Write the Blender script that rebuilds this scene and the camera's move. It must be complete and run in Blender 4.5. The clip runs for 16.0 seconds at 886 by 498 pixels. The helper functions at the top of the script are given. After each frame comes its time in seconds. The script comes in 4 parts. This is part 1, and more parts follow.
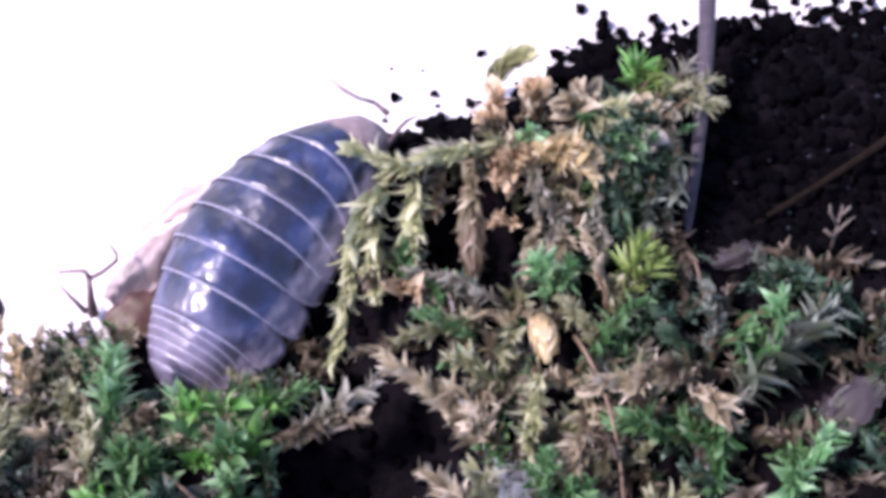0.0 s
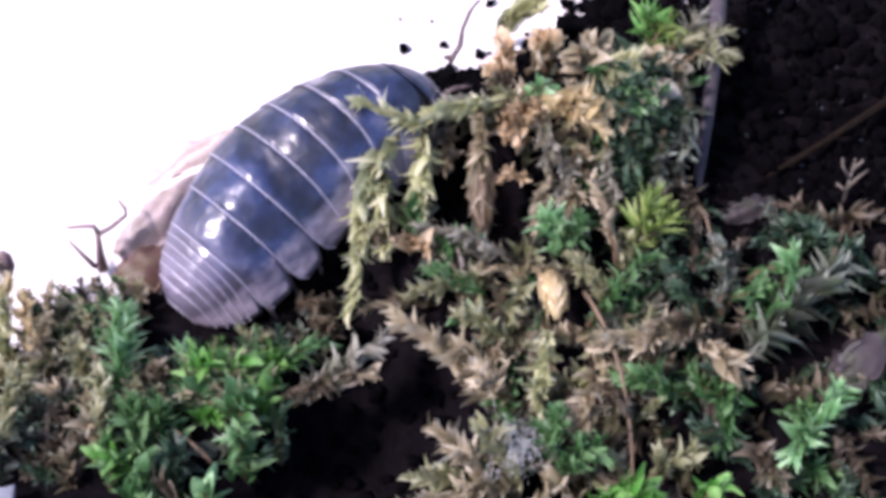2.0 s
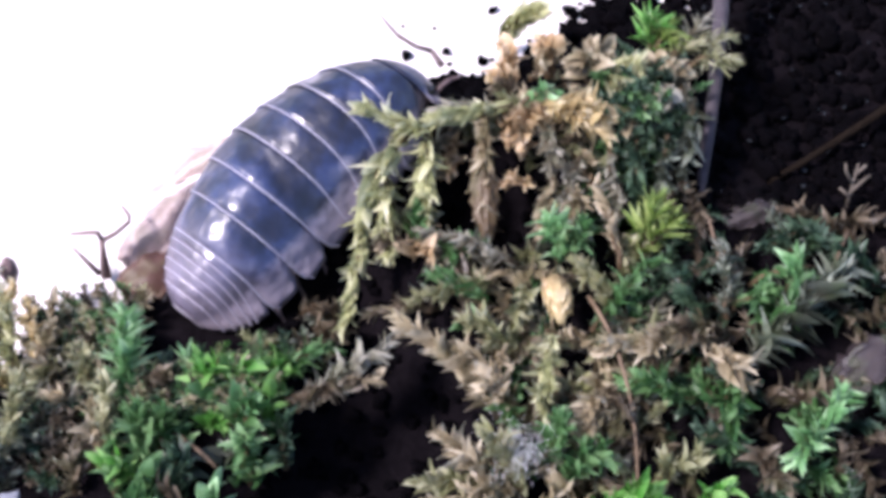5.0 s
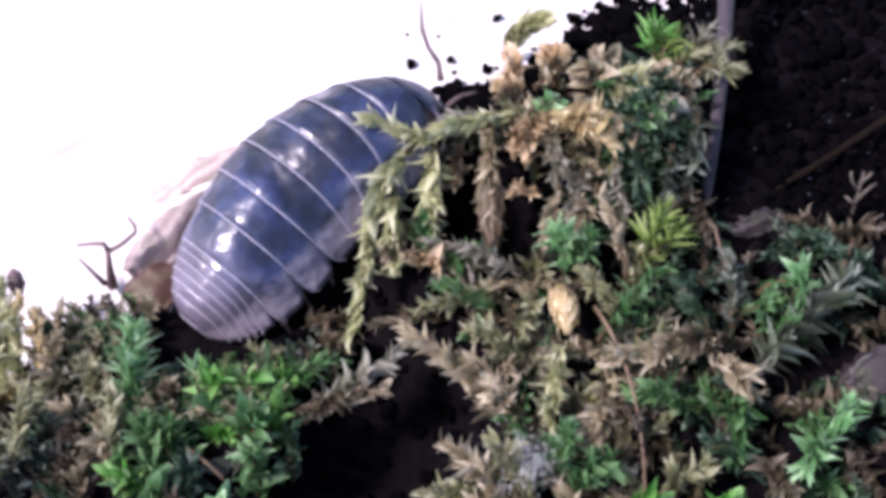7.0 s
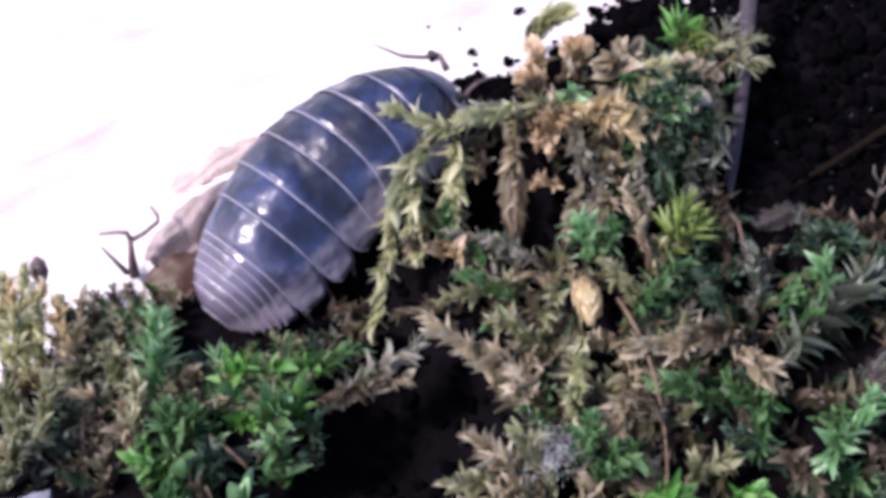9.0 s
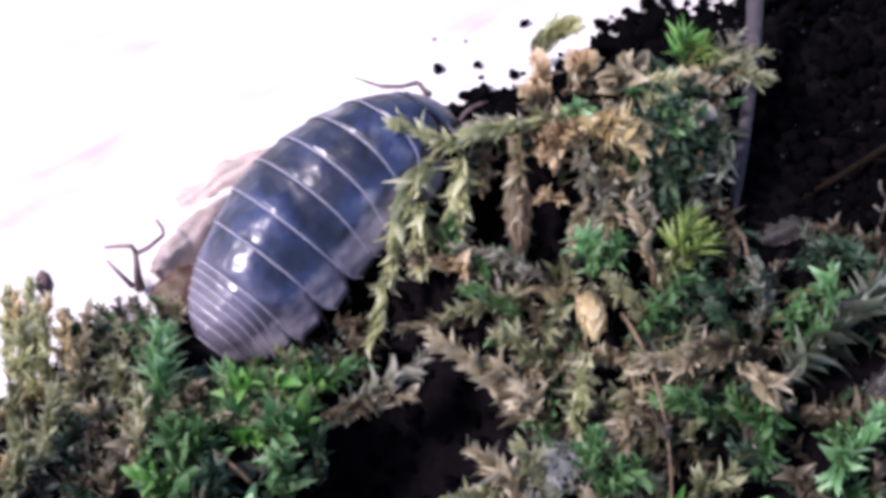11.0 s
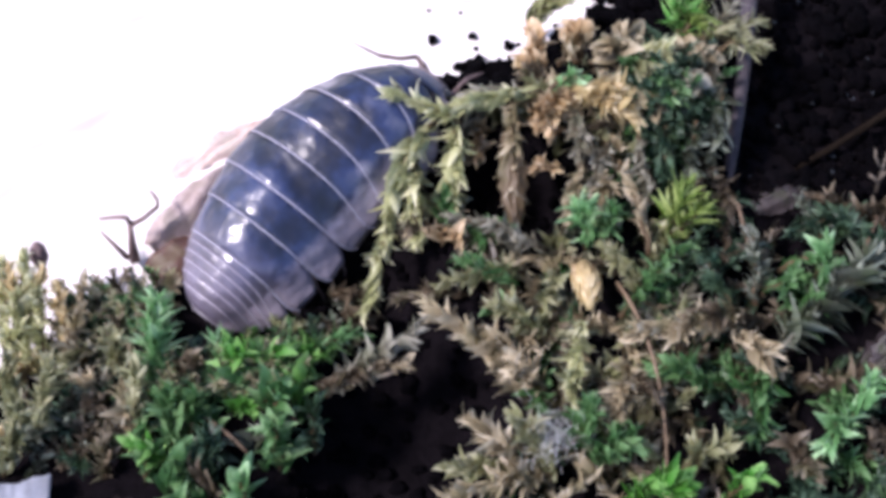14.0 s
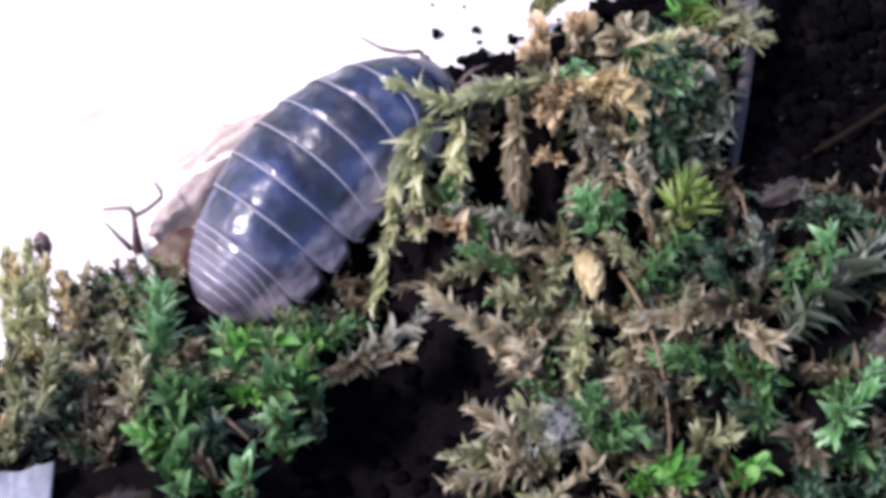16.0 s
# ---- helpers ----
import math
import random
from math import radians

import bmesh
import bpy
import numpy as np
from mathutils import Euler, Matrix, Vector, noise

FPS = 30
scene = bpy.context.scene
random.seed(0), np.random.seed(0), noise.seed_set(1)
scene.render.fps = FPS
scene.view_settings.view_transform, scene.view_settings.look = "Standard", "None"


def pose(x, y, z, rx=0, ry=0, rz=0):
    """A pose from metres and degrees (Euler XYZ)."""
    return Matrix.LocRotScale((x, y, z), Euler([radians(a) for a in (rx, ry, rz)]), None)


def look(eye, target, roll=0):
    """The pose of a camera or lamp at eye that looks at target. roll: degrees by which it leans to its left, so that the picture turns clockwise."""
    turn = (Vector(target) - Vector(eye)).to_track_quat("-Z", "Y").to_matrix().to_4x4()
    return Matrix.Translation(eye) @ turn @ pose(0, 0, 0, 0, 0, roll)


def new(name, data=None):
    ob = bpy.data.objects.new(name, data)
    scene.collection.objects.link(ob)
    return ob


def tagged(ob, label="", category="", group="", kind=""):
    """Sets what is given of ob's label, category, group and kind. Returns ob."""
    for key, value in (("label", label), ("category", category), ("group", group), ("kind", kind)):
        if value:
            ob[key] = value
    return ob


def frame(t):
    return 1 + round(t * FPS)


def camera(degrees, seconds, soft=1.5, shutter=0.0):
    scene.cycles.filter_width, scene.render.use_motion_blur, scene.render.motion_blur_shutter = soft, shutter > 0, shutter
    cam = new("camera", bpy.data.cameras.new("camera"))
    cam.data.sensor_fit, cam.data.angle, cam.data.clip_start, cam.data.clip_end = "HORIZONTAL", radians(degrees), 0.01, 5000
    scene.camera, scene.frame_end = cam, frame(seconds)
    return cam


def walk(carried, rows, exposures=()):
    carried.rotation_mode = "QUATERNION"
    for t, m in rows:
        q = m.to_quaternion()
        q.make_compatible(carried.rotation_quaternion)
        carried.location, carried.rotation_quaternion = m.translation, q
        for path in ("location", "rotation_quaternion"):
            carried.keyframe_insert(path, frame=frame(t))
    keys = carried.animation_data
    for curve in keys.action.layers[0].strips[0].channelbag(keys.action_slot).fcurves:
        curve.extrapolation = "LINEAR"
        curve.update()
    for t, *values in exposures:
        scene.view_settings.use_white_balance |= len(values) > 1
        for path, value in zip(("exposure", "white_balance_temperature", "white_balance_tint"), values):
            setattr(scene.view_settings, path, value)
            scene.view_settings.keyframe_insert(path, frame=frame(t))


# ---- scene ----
MM = 0.001
cam = camera(38.0, 16.0, soft=4.4, shutter=0.5)
PATH = [
    (0, pose(0.00091, -0.02532, 0.04624, 32.794, -0.750, -0.394)),
    (0.5, pose(0.00088, -0.02530, 0.04618, 31.883, -0.500, -0.273)),
    (1, pose(0.00094, -0.02486, 0.04635, 30.276, -0.333, -0.218)),
    (1.5, pose(0.00080, -0.02493, 0.04632, 30.275, -0.455, -0.267)),
    (2, pose(0.00099, -0.02470, 0.04640, 30.093, -0.267, -0.218)),
    (2.5, pose(0.00087, -0.02559, 0.04595, 31.379, -0.449, -0.245)),
    (3, pose(0.00082, -0.02532, 0.04598, 29.480, -0.338, -0.166)),
    (3.5, pose(0.00122, -0.02475, 0.04631, 29.532, -0.439, -0.412)),
    (4, pose(0.00100, -0.02433, 0.04664, 30.120, -0.135, -0.337)),
    (4.5, pose(0.00086, -0.02498, 0.04627, 30.634, -0.248, -0.332)),
    (7, pose(0.00064, -0.02460, 0.04653, 30.604, -0.057, -0.514)),
    (7.5, pose(0.00048, -0.02531, 0.04634, 33.194, -0.579, -0.661)),
    (8, pose(0.00040, -0.02496, 0.04636, 31.297, -0.173, -0.366)),
    (8.5, pose(0.00026, -0.02524, 0.04629, 32.091, -0.312, -0.467)),
    (9, pose(-0.00005, -0.02485, 0.04644, 30.505, -0.096, -0.037)),
    (11.5, pose(0.00018, -0.02444, 0.04667, 30.624, 0.213, 0.388)),
    (12, pose(-0.00022, -0.02542, 0.04607, 29.371, 0.122, 0.567)),
    (12.5, pose(0.00022, -0.02458, 0.04643, 28.356, 0.493, 0.586)),
    (13, pose(0.00012, -0.02505, 0.04630, 30.789, 0.089, 0.132)),
    (13.5, pose(0.00013, -0.02502, 0.04635, 30.597, 0.086, 0.046)),
    (14, pose(0.00021, -0.02486, 0.04637, 29.860, 0.187, 0.045)),
    (14.5, pose(0.00000, -0.02500, 0.04630, 30.000, -0.000, 0.000)),
    (15, pose(0.00013, -0.02494, 0.04637, 30.117, 0.267, 0.227)),
    (15.5, pose(0.00012, -0.02489, 0.04638, 29.955, 0.242, 0.151)),
    (16, pose(0.00022, -0.02546, 0.04605, 30.227, 0.287, 0.191)),
]
walk(cam, PATH, exposures=[(0, 1.28, 6000, 38), (1.5, 1.15, 6150, 34), (4.5, 1.27, 6200, 26), (7, 1.04, 6200, 30), (9, 0.88, 6200, 30), (11.3, 0.87, 6200, 28), (12.3, 0.92, 6200, 26), (13.5, 0.98, 6200, 25), (16, 1.02, 6200, 24)])

# ---- light: a bright soft sky with a hazy sun behind and to the side ----
SUN_AT = Vector((-0.60, -0.12, 0.79)).normalized()
world = bpy.data.worlds.new("sky")
scene.world = world
world.use_nodes = True
sky = world.node_tree.nodes.new("ShaderNodeTexSky")
sky.sky_type = "NISHITA"
sky.sun_disc = False
sky.sun_elevation = math.asin(SUN_AT.z)
sky.sun_rotation = math.atan2(SUN_AT.x, SUN_AT.y)
back = world.node_tree.nodes["Background"]
back.inputs["Strength"].default_value = 0.14
world.node_tree.links.new(sky.outputs["Color"], back.inputs["Color"])
sun = new("sun", bpy.data.lights.new("sun", "SUN"))
sun.data.energy = 4.0
sun.data.angle = radians(9)
sun.data.color = (1.0, 0.95, 0.9)
sun.matrix_world = look(SUN_AT, (0, 0, 0))


# ---- materials ----
class Mat:
    """A node material in the making: nodes are added and joined by short calls."""

    def __init__(self, name):
        self.m = bpy.data.materials.new(name)
        self.m.use_nodes = True
        self.t = self.m.node_tree
        self.out = self.t.nodes["Material Output"]
        self.bsdf = self.t.nodes["Principled BSDF"]

    def node(self, kind, props=(), **sockets):
        n = self.t.nodes.new("ShaderNode" + kind)
        for key, value in dict(props).items():
            setattr(n, key, value)
        for key, value in sockets.items():
            self.put(n.inputs[key.replace("_", " ")], value)
        return n

    def put(self, socket, value):
        if isinstance(value, bpy.types.NodeSocket):
            self.t.links.new(value, socket)
        else:
            socket.default_value = value

    def coords(self):
        return self.node("TexCoord").outputs["Object"]

    def noise(self, scale, detail=4.0, rough=0.6, vector=None):
        n = self.node("TexNoise", Scale=scale, Detail=detail, Roughness=rough)
        self.put(n.inputs["Vector"], vector or self.coords())
        return n.outputs["Fac"]

    def ramp(self, fac, *stops):
        n = self.node("ValToRGB")
        while len(n.color_ramp.elements) < len(stops):
            n.color_ramp.elements.new(0.5)
        for e, (at, colour) in zip(n.color_ramp.elements, stops):
            e.position, e.color = at, (*colour, 1)
        self.put(n.inputs["Fac"], fac)
        return n.outputs["Color"]

    def math(self, op, a, b=0.0):
        n = self.node("Math", {"operation": op})
        self.put(n.inputs[0], a), self.put(n.inputs[1], b)
        return n.outputs[0]

    def mix(self, fac, a, b, blend="MIX"):
        n = self.node("MixRGB", {"blend_type": blend})
        for i, v in enumerate((fac, a, b)):
            self.put(n.inputs[i], (*v, 1) if isinstance(v, tuple) and len(v) == 3 else v)
        return n.outputs[0]

    def bump(self, height, strength=0.5, distance=0.0001):
        n = self.node("Bump", Strength=strength, Distance=distance, Height=height)
        self.put(self.bsdf.inputs["Normal"], n.outputs[0])
        return n.outputs[0]

    def set(self, **sockets):
        for key, value in sockets.items():
            self.put(self.bsdf.inputs[key.replace("_", " ")], (*value, 1) if isinstance(value, tuple) and len(value) == 3 else value)
        return self


def leaf_material(name, dark, mid, light, see=0.45, rough=0.4, wither=0.5):
    """A thin leaf: grain, streaks and a tone of its own for each leaf; light passes through it."""
    k = Mat(name)
    own = k.math("ADD", k.node("ObjectInfo").outputs["Random"], k.node("NewGeometry").outputs["Random Per Island"])
    own = k.math("FRACT", k.math("MULTIPLY", own, 3.7))
    pos = k.node("NewGeometry").outputs["Position"]
    patch = k.noise(380, 3, 0.6, pos)
    grain = k.noise(5200, 3, 0.7, pos)
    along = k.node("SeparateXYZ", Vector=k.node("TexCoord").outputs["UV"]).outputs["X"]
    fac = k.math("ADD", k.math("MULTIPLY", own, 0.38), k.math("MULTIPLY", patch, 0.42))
    # lighter towards the tip: pale tips plus highlights painted into the colour
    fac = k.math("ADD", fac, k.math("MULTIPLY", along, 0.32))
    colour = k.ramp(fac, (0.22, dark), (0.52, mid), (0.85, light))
    dry = k.ramp(k.noise(620, 4, 0.65, pos), (0.52, (0, 0, 0)), (0.70, (1, 1, 1)))
    colour = k.mix(k.math("MULTIPLY", dry, wither), colour, tuple(0.5 * m + f for m, f in zip(mid, (0.13, 0.10, 0.062))))
    hue = k.noise(950, 2, 0.5, pos)
    colour = k.mix(k.math("MULTIPLY", k.ramp(hue, (0.52, (0, 0, 0)), (0.66, (1, 1, 1))), 0.45), colour, tuple(0.55 * m + f for m, f in zip(mid, (0.035, 0.06, 0.012))))
    colour = k.mix(0.35, colour, k.ramp(grain, (0.3, (0.55, 0.5, 0.45)), (0.7, (1.3, 1.3, 1.25))), "MULTIPLY")
    k.set(Base_Color=colour, Roughness=k.ramp(patch, (0.35, (rough * 0.7,) * 3), (0.65, (rough * 1.3,) * 3)), Specular_IOR_Level=0.5)
    normal = k.bump(grain, 0.35, 0.00005)
    thin = k.node("BsdfTranslucent", Color=colour, Normal=normal)
    both = k.node("MixShader", Fac=see)
    k.put(both.inputs[1], k.bsdf.outputs[0]), k.put(both.inputs[2], thin.outputs[0])
    sheer = k.node("MixShader", Fac=0.14)
    k.put(sheer.inputs[1], both.outputs[0]), k.put(sheer.inputs[2], k.node("BsdfTransparent").outputs[0])
    k.put(k.out.inputs["Surface"], sheer.outputs[0])
    return k.m


# teal, brown and drab are darkened further for the dimmer right-hand side
LEAF = {
    "green": leaf_material("moss_green", (0.014, 0.045, 0.014), (0.045, 0.14, 0.042), (0.25, 0.43, 0.20), wither=0.2),
    "bright": leaf_material("moss_bright_green", (0.018, 0.065, 0.010), (0.065, 0.25, 0.035), (0.36, 0.64, 0.22), 0.45, 0.3, 0.1),
    "teal": leaf_material("moss_dark_green", (0.007, 0.020, 0.013), (0.020, 0.050, 0.031), (0.11, 0.19, 0.12), wither=0.15),
    "olive": leaf_material("moss_olive", (0.075, 0.082, 0.026), (0.235, 0.245, 0.125), (0.53, 0.53, 0.36)),
    "tan": leaf_material("moss_tan", (0.10, 0.078, 0.046), (0.34, 0.285, 0.18), (0.68, 0.61, 0.46)),
    "brown": leaf_material("moss_brown", (0.022, 0.016, 0.010), (0.080, 0.062, 0.041), (0.27, 0.225, 0.165), wither=0.15),
    "rust": leaf_material("moss_rust", (0.11, 0.064, 0.032), (0.47, 0.33, 0.180), (0.84, 0.70, 0.49), wither=0.3),
    "grey": leaf_material("moss_grey", (0.06, 0.058, 0.042), (0.21, 0.205, 0.155), (0.52, 0.51, 0.43)),
    "blond": leaf_material("moss_blond", (0.20, 0.14, 0.06), (0.58, 0.46, 0.24), (0.86, 0.78, 0.55)),
    "pale": leaf_material("moss_pale_olive", (0.14, 0.15, 0.06), (0.48, 0.50, 0.26), (0.85, 0.84, 0.60), 0.5, wither=0.2),
    "drab": leaf_material("moss_drab", (0.016, 0.020, 0.014), (0.068, 0.082, 0.060), (0.38, 0.43, 0.35), wither=0.25),
    "lime": leaf_material("moss_yellow_green", (0.04, 0.06, 0.014), (0.15, 0.24, 0.05), (0.46, 0.56, 0.20), 0.45, 0.35, 0.2),
    "mint": leaf_material("moss_mint", (0.03, 0.095, 0.03), (0.15, 0.35, 0.135), (0.51, 0.72, 0.45), 0.4, wither=0.1),
}


def stalk_material(name, dark, light, rough=0.6):
    k = Mat(name)
    streak = k.node("Mapping", Scale=(1, 1, 0.12))
    k.put(streak.inputs["Vector"], k.coords())
    grain = k.noise(3000, 4, 0.65, streak.outputs[0])
    blot = k.noise(500, 3)
    colour = k.ramp(k.math("ADD", k.math("MULTIPLY", grain, 0.6), k.math("MULTIPLY", blot, 0.4)), (0.3, dark), (0.7, light))
    k.set(Base_Color=colour, Roughness=rough, Specular_IOR_Level=0.15)
    k.bump(grain, 0.5, 0.00006)
    return k.m


STEM = stalk_material("moss_stem", (0.03, 0.019, 0.011), (0.11, 0.075, 0.042))
STRAW = stalk_material("dry_straw", (0.022, 0.019, 0.022), (0.062, 0.053, 0.060))
BARK = stalk_material("brown_stalk", (0.04, 0.028, 0.018), (0.15, 0.105, 0.07))


def ground_material():
    """Pale bleached wood with pinkish stains and faint grain."""
    k = Mat("bleached_wood")
    turned = k.node("Mapping", Rotation=(0, 0, radians(-32)))
    k.put(turned.inputs["Vector"], k.coords())
    stretch = k.node("Mapping", Scale=(0.3, 1, 1))
    k.put(stretch.inputs["Vector"], turned.outputs[0])
    grain = k.noise(1400, 5, 0.6, stretch.outputs[0])
    stain = k.noise(150, 4, 0.6, stretch.outputs[0])
    colour = k.ramp(stain, (0.33, (0.33, 0.285, 0.270)), (0.43, (0.49, 0.455, 0.445)), (0.52, (0.61, 0.58, 0.575)))
    colour = k.mix(0.3, colour, k.ramp(grain, (0.3, (0.78, 0.70, 0.66)), (0.6, (1.0, 1.0, 1.0))), "MULTIPLY")
    k.set(Base_Color=colour, Roughness=0.75)
    k.bump(grain, 0.4, 0.0001)
    return k.m


def soil_material(name, dark, light):
    k = Mat(name)
    lump = k.noise(900, 6, 0.7)
    fine = k.noise(6000, 4, 0.7)
    colour = k.ramp(k.math("ADD", k.math("MULTIPLY", lump, 0.5), k.math("MULTIPLY", fine, 0.5)), (0.35, dark), (0.7, light))
    k.set(Base_Color=colour, Roughness=1.0, Specular_IOR_Level=0.03)
    k.bump(lump, 1.0, 0.0003)
    return k.m


GROUND = ground_material()
# black soil, darker than wet peat: the hollows' shade is partly in its colour
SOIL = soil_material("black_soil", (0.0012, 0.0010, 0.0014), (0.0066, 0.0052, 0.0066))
# blue-grey colour of the grains that stand for glints on the soil
GLINT = soil_material("pale_grit", (0.01, 0.012, 0.015), (0.05, 0.06, 0.07))
TWIG = soil_material("dark_twig", (0.0048, 0.0034, 0.0025), (0.015, 0.0108, 0.0078))
# black crumbs, likewise darkened in colour for shade on the soil
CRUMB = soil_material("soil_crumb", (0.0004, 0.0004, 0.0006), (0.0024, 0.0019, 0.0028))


# ---- mesh helpers ----
def mesh_of(name, verts, faces, material, smooth=True, along=None):
    """A mesh from generated points in millimetres."""
    me = bpy.data.meshes.new(name)
    me.from_pydata([tuple(float(c) * MM for c in v) for v in verts], [], faces)
    me.materials.append(material)
    if along is not None:
        index = np.empty(len(me.loops), int)
        me.loops.foreach_get("vertex_index", index)
        along = np.asarray(along, float)
        uv = np.zeros((len(index), 2))
        uv[:, : 1 if along.ndim == 1 else 2] = along[index].reshape(len(index), -1)
        me.uv_layers.new(name="along").data.foreach_set("uv", uv.ravel())
    if smooth:
        me.polygons.foreach_set("use_smooth", [True] * len(me.polygons))
    me.update()
    return me


def part(name, me, parent, label="", at=None):
    ob = new(name, me)
    ob.parent = parent
    if at is not None:
        ob.matrix_basis = at
    return tagged(ob, label) if label else ob


def thing(name, label, category, at=None, group="", kind="", data=None):
    ob = new(name, data)
    if at is not None:
        ob.matrix_world = at
    return tagged(ob, label, category, group, kind)


def V(*c):
    return np.array(c, float)


def unit(v):
    return v / (np.linalg.norm(v) + 1e-12)


def tube(points, radii, sides=7):
    """Verts and faces of a tapered tube with closed ends along points."""
    points = [np.array(p, float) for p in points]
    verts, faces = [], []
    ref = V(0.31, 0.17, 0.93)
    for i, p in enumerate(points):
        d = unit(points[min(i + 1, len(points) - 1)] - points[max(i - 1, 0)])
        if abs(d @ ref) > 0.95:
            ref = V(0.9, 0.3, 0.1)
        a = unit(np.cross(d, ref))
        b = np.cross(d, a)
        for k in range(sides):
            w = 2 * math.pi * k / sides
            verts.append(p + radii[i] * (math.cos(w) * a + math.sin(w) * b))
    for i in range(len(points) - 1):
        for k in range(sides):
            m = (k + 1) % sides
            faces.append((i * sides + k, i * sides + m, (i + 1) * sides + m, (i + 1) * sides + k))
    faces.append(tuple(range(sides - 1, -1, -1)))
    faces.append(tuple((len(points) - 1) * sides + k for k in range(sides)))
    return verts, faces


def bezier(p0, p1, p2, n):
    p0, p1, p2 = (np.array(p, float) for p in (p0, p1, p2))
    return [(1 - u) ** 2 * p0 + 2 * u * (1 - u) * p1 + u * u * p2 for u in np.linspace(0, 1, n)]


def fbm(x, y, f, seed=0.0):
    return noise.fractal(Vector((x * f, y * f, seed)), 0.8, 2.0, 4)


# ---- ground and soil ----
def smooth(a, b, v):
    u = min(1.0, max(0.0, (v - a) / (b - a)))
    return u * u * (3 - 2 * u)


EDGE_X, EDGE_Y = (-45, -17, -2, 0, 1.2, 3.2, 5.5, 6.4, 7.3, 8.2, 12, 16, 25, 45), (-21, -3, 6.3, 10.0, 11.2, 11.5, 12.5, 13.2, 14.7, 15.8, 16.4, 17.4, 18.4, 20)


def hollow(x, y, cx, cy, rx, ry):
    return math.exp(-(((x - cx) / rx) ** 2 + ((y - cy) / ry) ** 2) ** 2)


def height(x, y):
    """The soil's height in millimetres over the pale wood."""
    s = (float(np.interp(x, EDGE_X, EDGE_Y)) - y) * 0.82
    h = 2.9 * smooth(0.2, 6.5, s)
    h += 1.9 * hollow(x, y, 6.0, 6.8, 5.5, 2.4)
    h += 0.4 * fbm(x, y, 0.35) * smooth(0, 3, s) + 0.30 * fbm(x, y, 1.5, 4.0) * smooth(-0.3, 1.0, s)
    h += 2.4 * hollow(x, y, -0.6, 6.9, 2.0, 2.2) + 1.0 * hollow(x, y, 9.6, 4.8, 2.2, 2.4)
    keep = (1 - 0.92 * hollow(x, y, -0.9, -6.6, 3.7, 3.0)) * (1 - 0.75 * hollow(x, y, 3.2, 2.6, 2.3, 2.0))
    keep *= (1 - 0.7 * hollow(x, y, -2.2, -2.0, 2.0, 2.6)) * (1 - 0.45 * hollow(x, y, 18.5, 8.0, 7.0, 5.0))
    keep *= (1 - 0.7 * hollow(x, y, -6.2, 1.6, 4.0, 4.6)) * (1 - 0.5 * hollow(x, y, -8.6, -3.5, 2.6, 1.8))
    keep *= 1 - 0.85 * hollow(x, y, -3.6, -10.6, 3.0, 2.6)
    return h * keep - 0.6 * (1 - smooth(-1.5, 0.4, s))


def build_ground():
    me = mesh_of("ground", [(sx * 60000, sy * 60000, 0) for sx, sy in ((-1, -1), (1, -1), (1, 1), (-1, 1))], [(0, 1, 2, 3)], GROUND, False)
    thing("ground", "pale bleached wood surface with pinkish stains", "ground", kind="structure", data=me)
    xs, ys = np.arange(-34, 36.01, 0.28), np.arange(-26, 20.01, 0.28)
    verts = [(x, y, height(x, y) * smooth(0, 3, min(x + 34, 36 - x, y + 26)) - 0.3 * (1 - smooth(0, 1, min(x + 34, 36 - x, y + 26)))) for y in ys for x in xs]
    n = len(xs)
    faces = [(j * n + i, j * n + i + 1, (j + 1) * n + i + 1, (j + 1) * n + i) for j in range(len(ys) - 1) for i in range(n - 1)]
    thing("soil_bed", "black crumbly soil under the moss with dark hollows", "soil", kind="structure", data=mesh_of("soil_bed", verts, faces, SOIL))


build_ground()


def lump_mesh(seed, material):
    bm = bmesh.new()
    bmesh.ops.create_icosphere(bm, subdivisions=2, radius=1.0)
    for v in bm.verts:
        v.co *= 1 + 0.75 * noise.noise(v.co * 1.4 + Vector((seed * 7.1, 0, 0))) + 0.5 * noise.noise(v.co * 3.1 + Vector((0, seed * 3.3, 0)))
        v.co *= MM
    me = bpy.data.meshes.new("crumb")
    bm.to_mesh(me)
    bm.free()
    me.materials.append(material)
    return me


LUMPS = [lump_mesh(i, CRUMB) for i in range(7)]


def crumb(x, y, r, rng):
    me = LUMPS[rng.randrange(7)]
    z = max(0.0, height(x, y))
    m = pose(x * MM, y * MM, (z + r * 0.55) * MM, rng.uniform(0, 360), rng.uniform(0, 360), rng.uniform(0, 360)) @ Matrix.Diagonal((r, r * rng.uniform(0.7, 1), r * rng.uniform(0.7, 1), 1))
    return thing("soil_crumb", "small black lump of crumbly soil on pale wood", "soil", m, "soil crumbs", data=me)


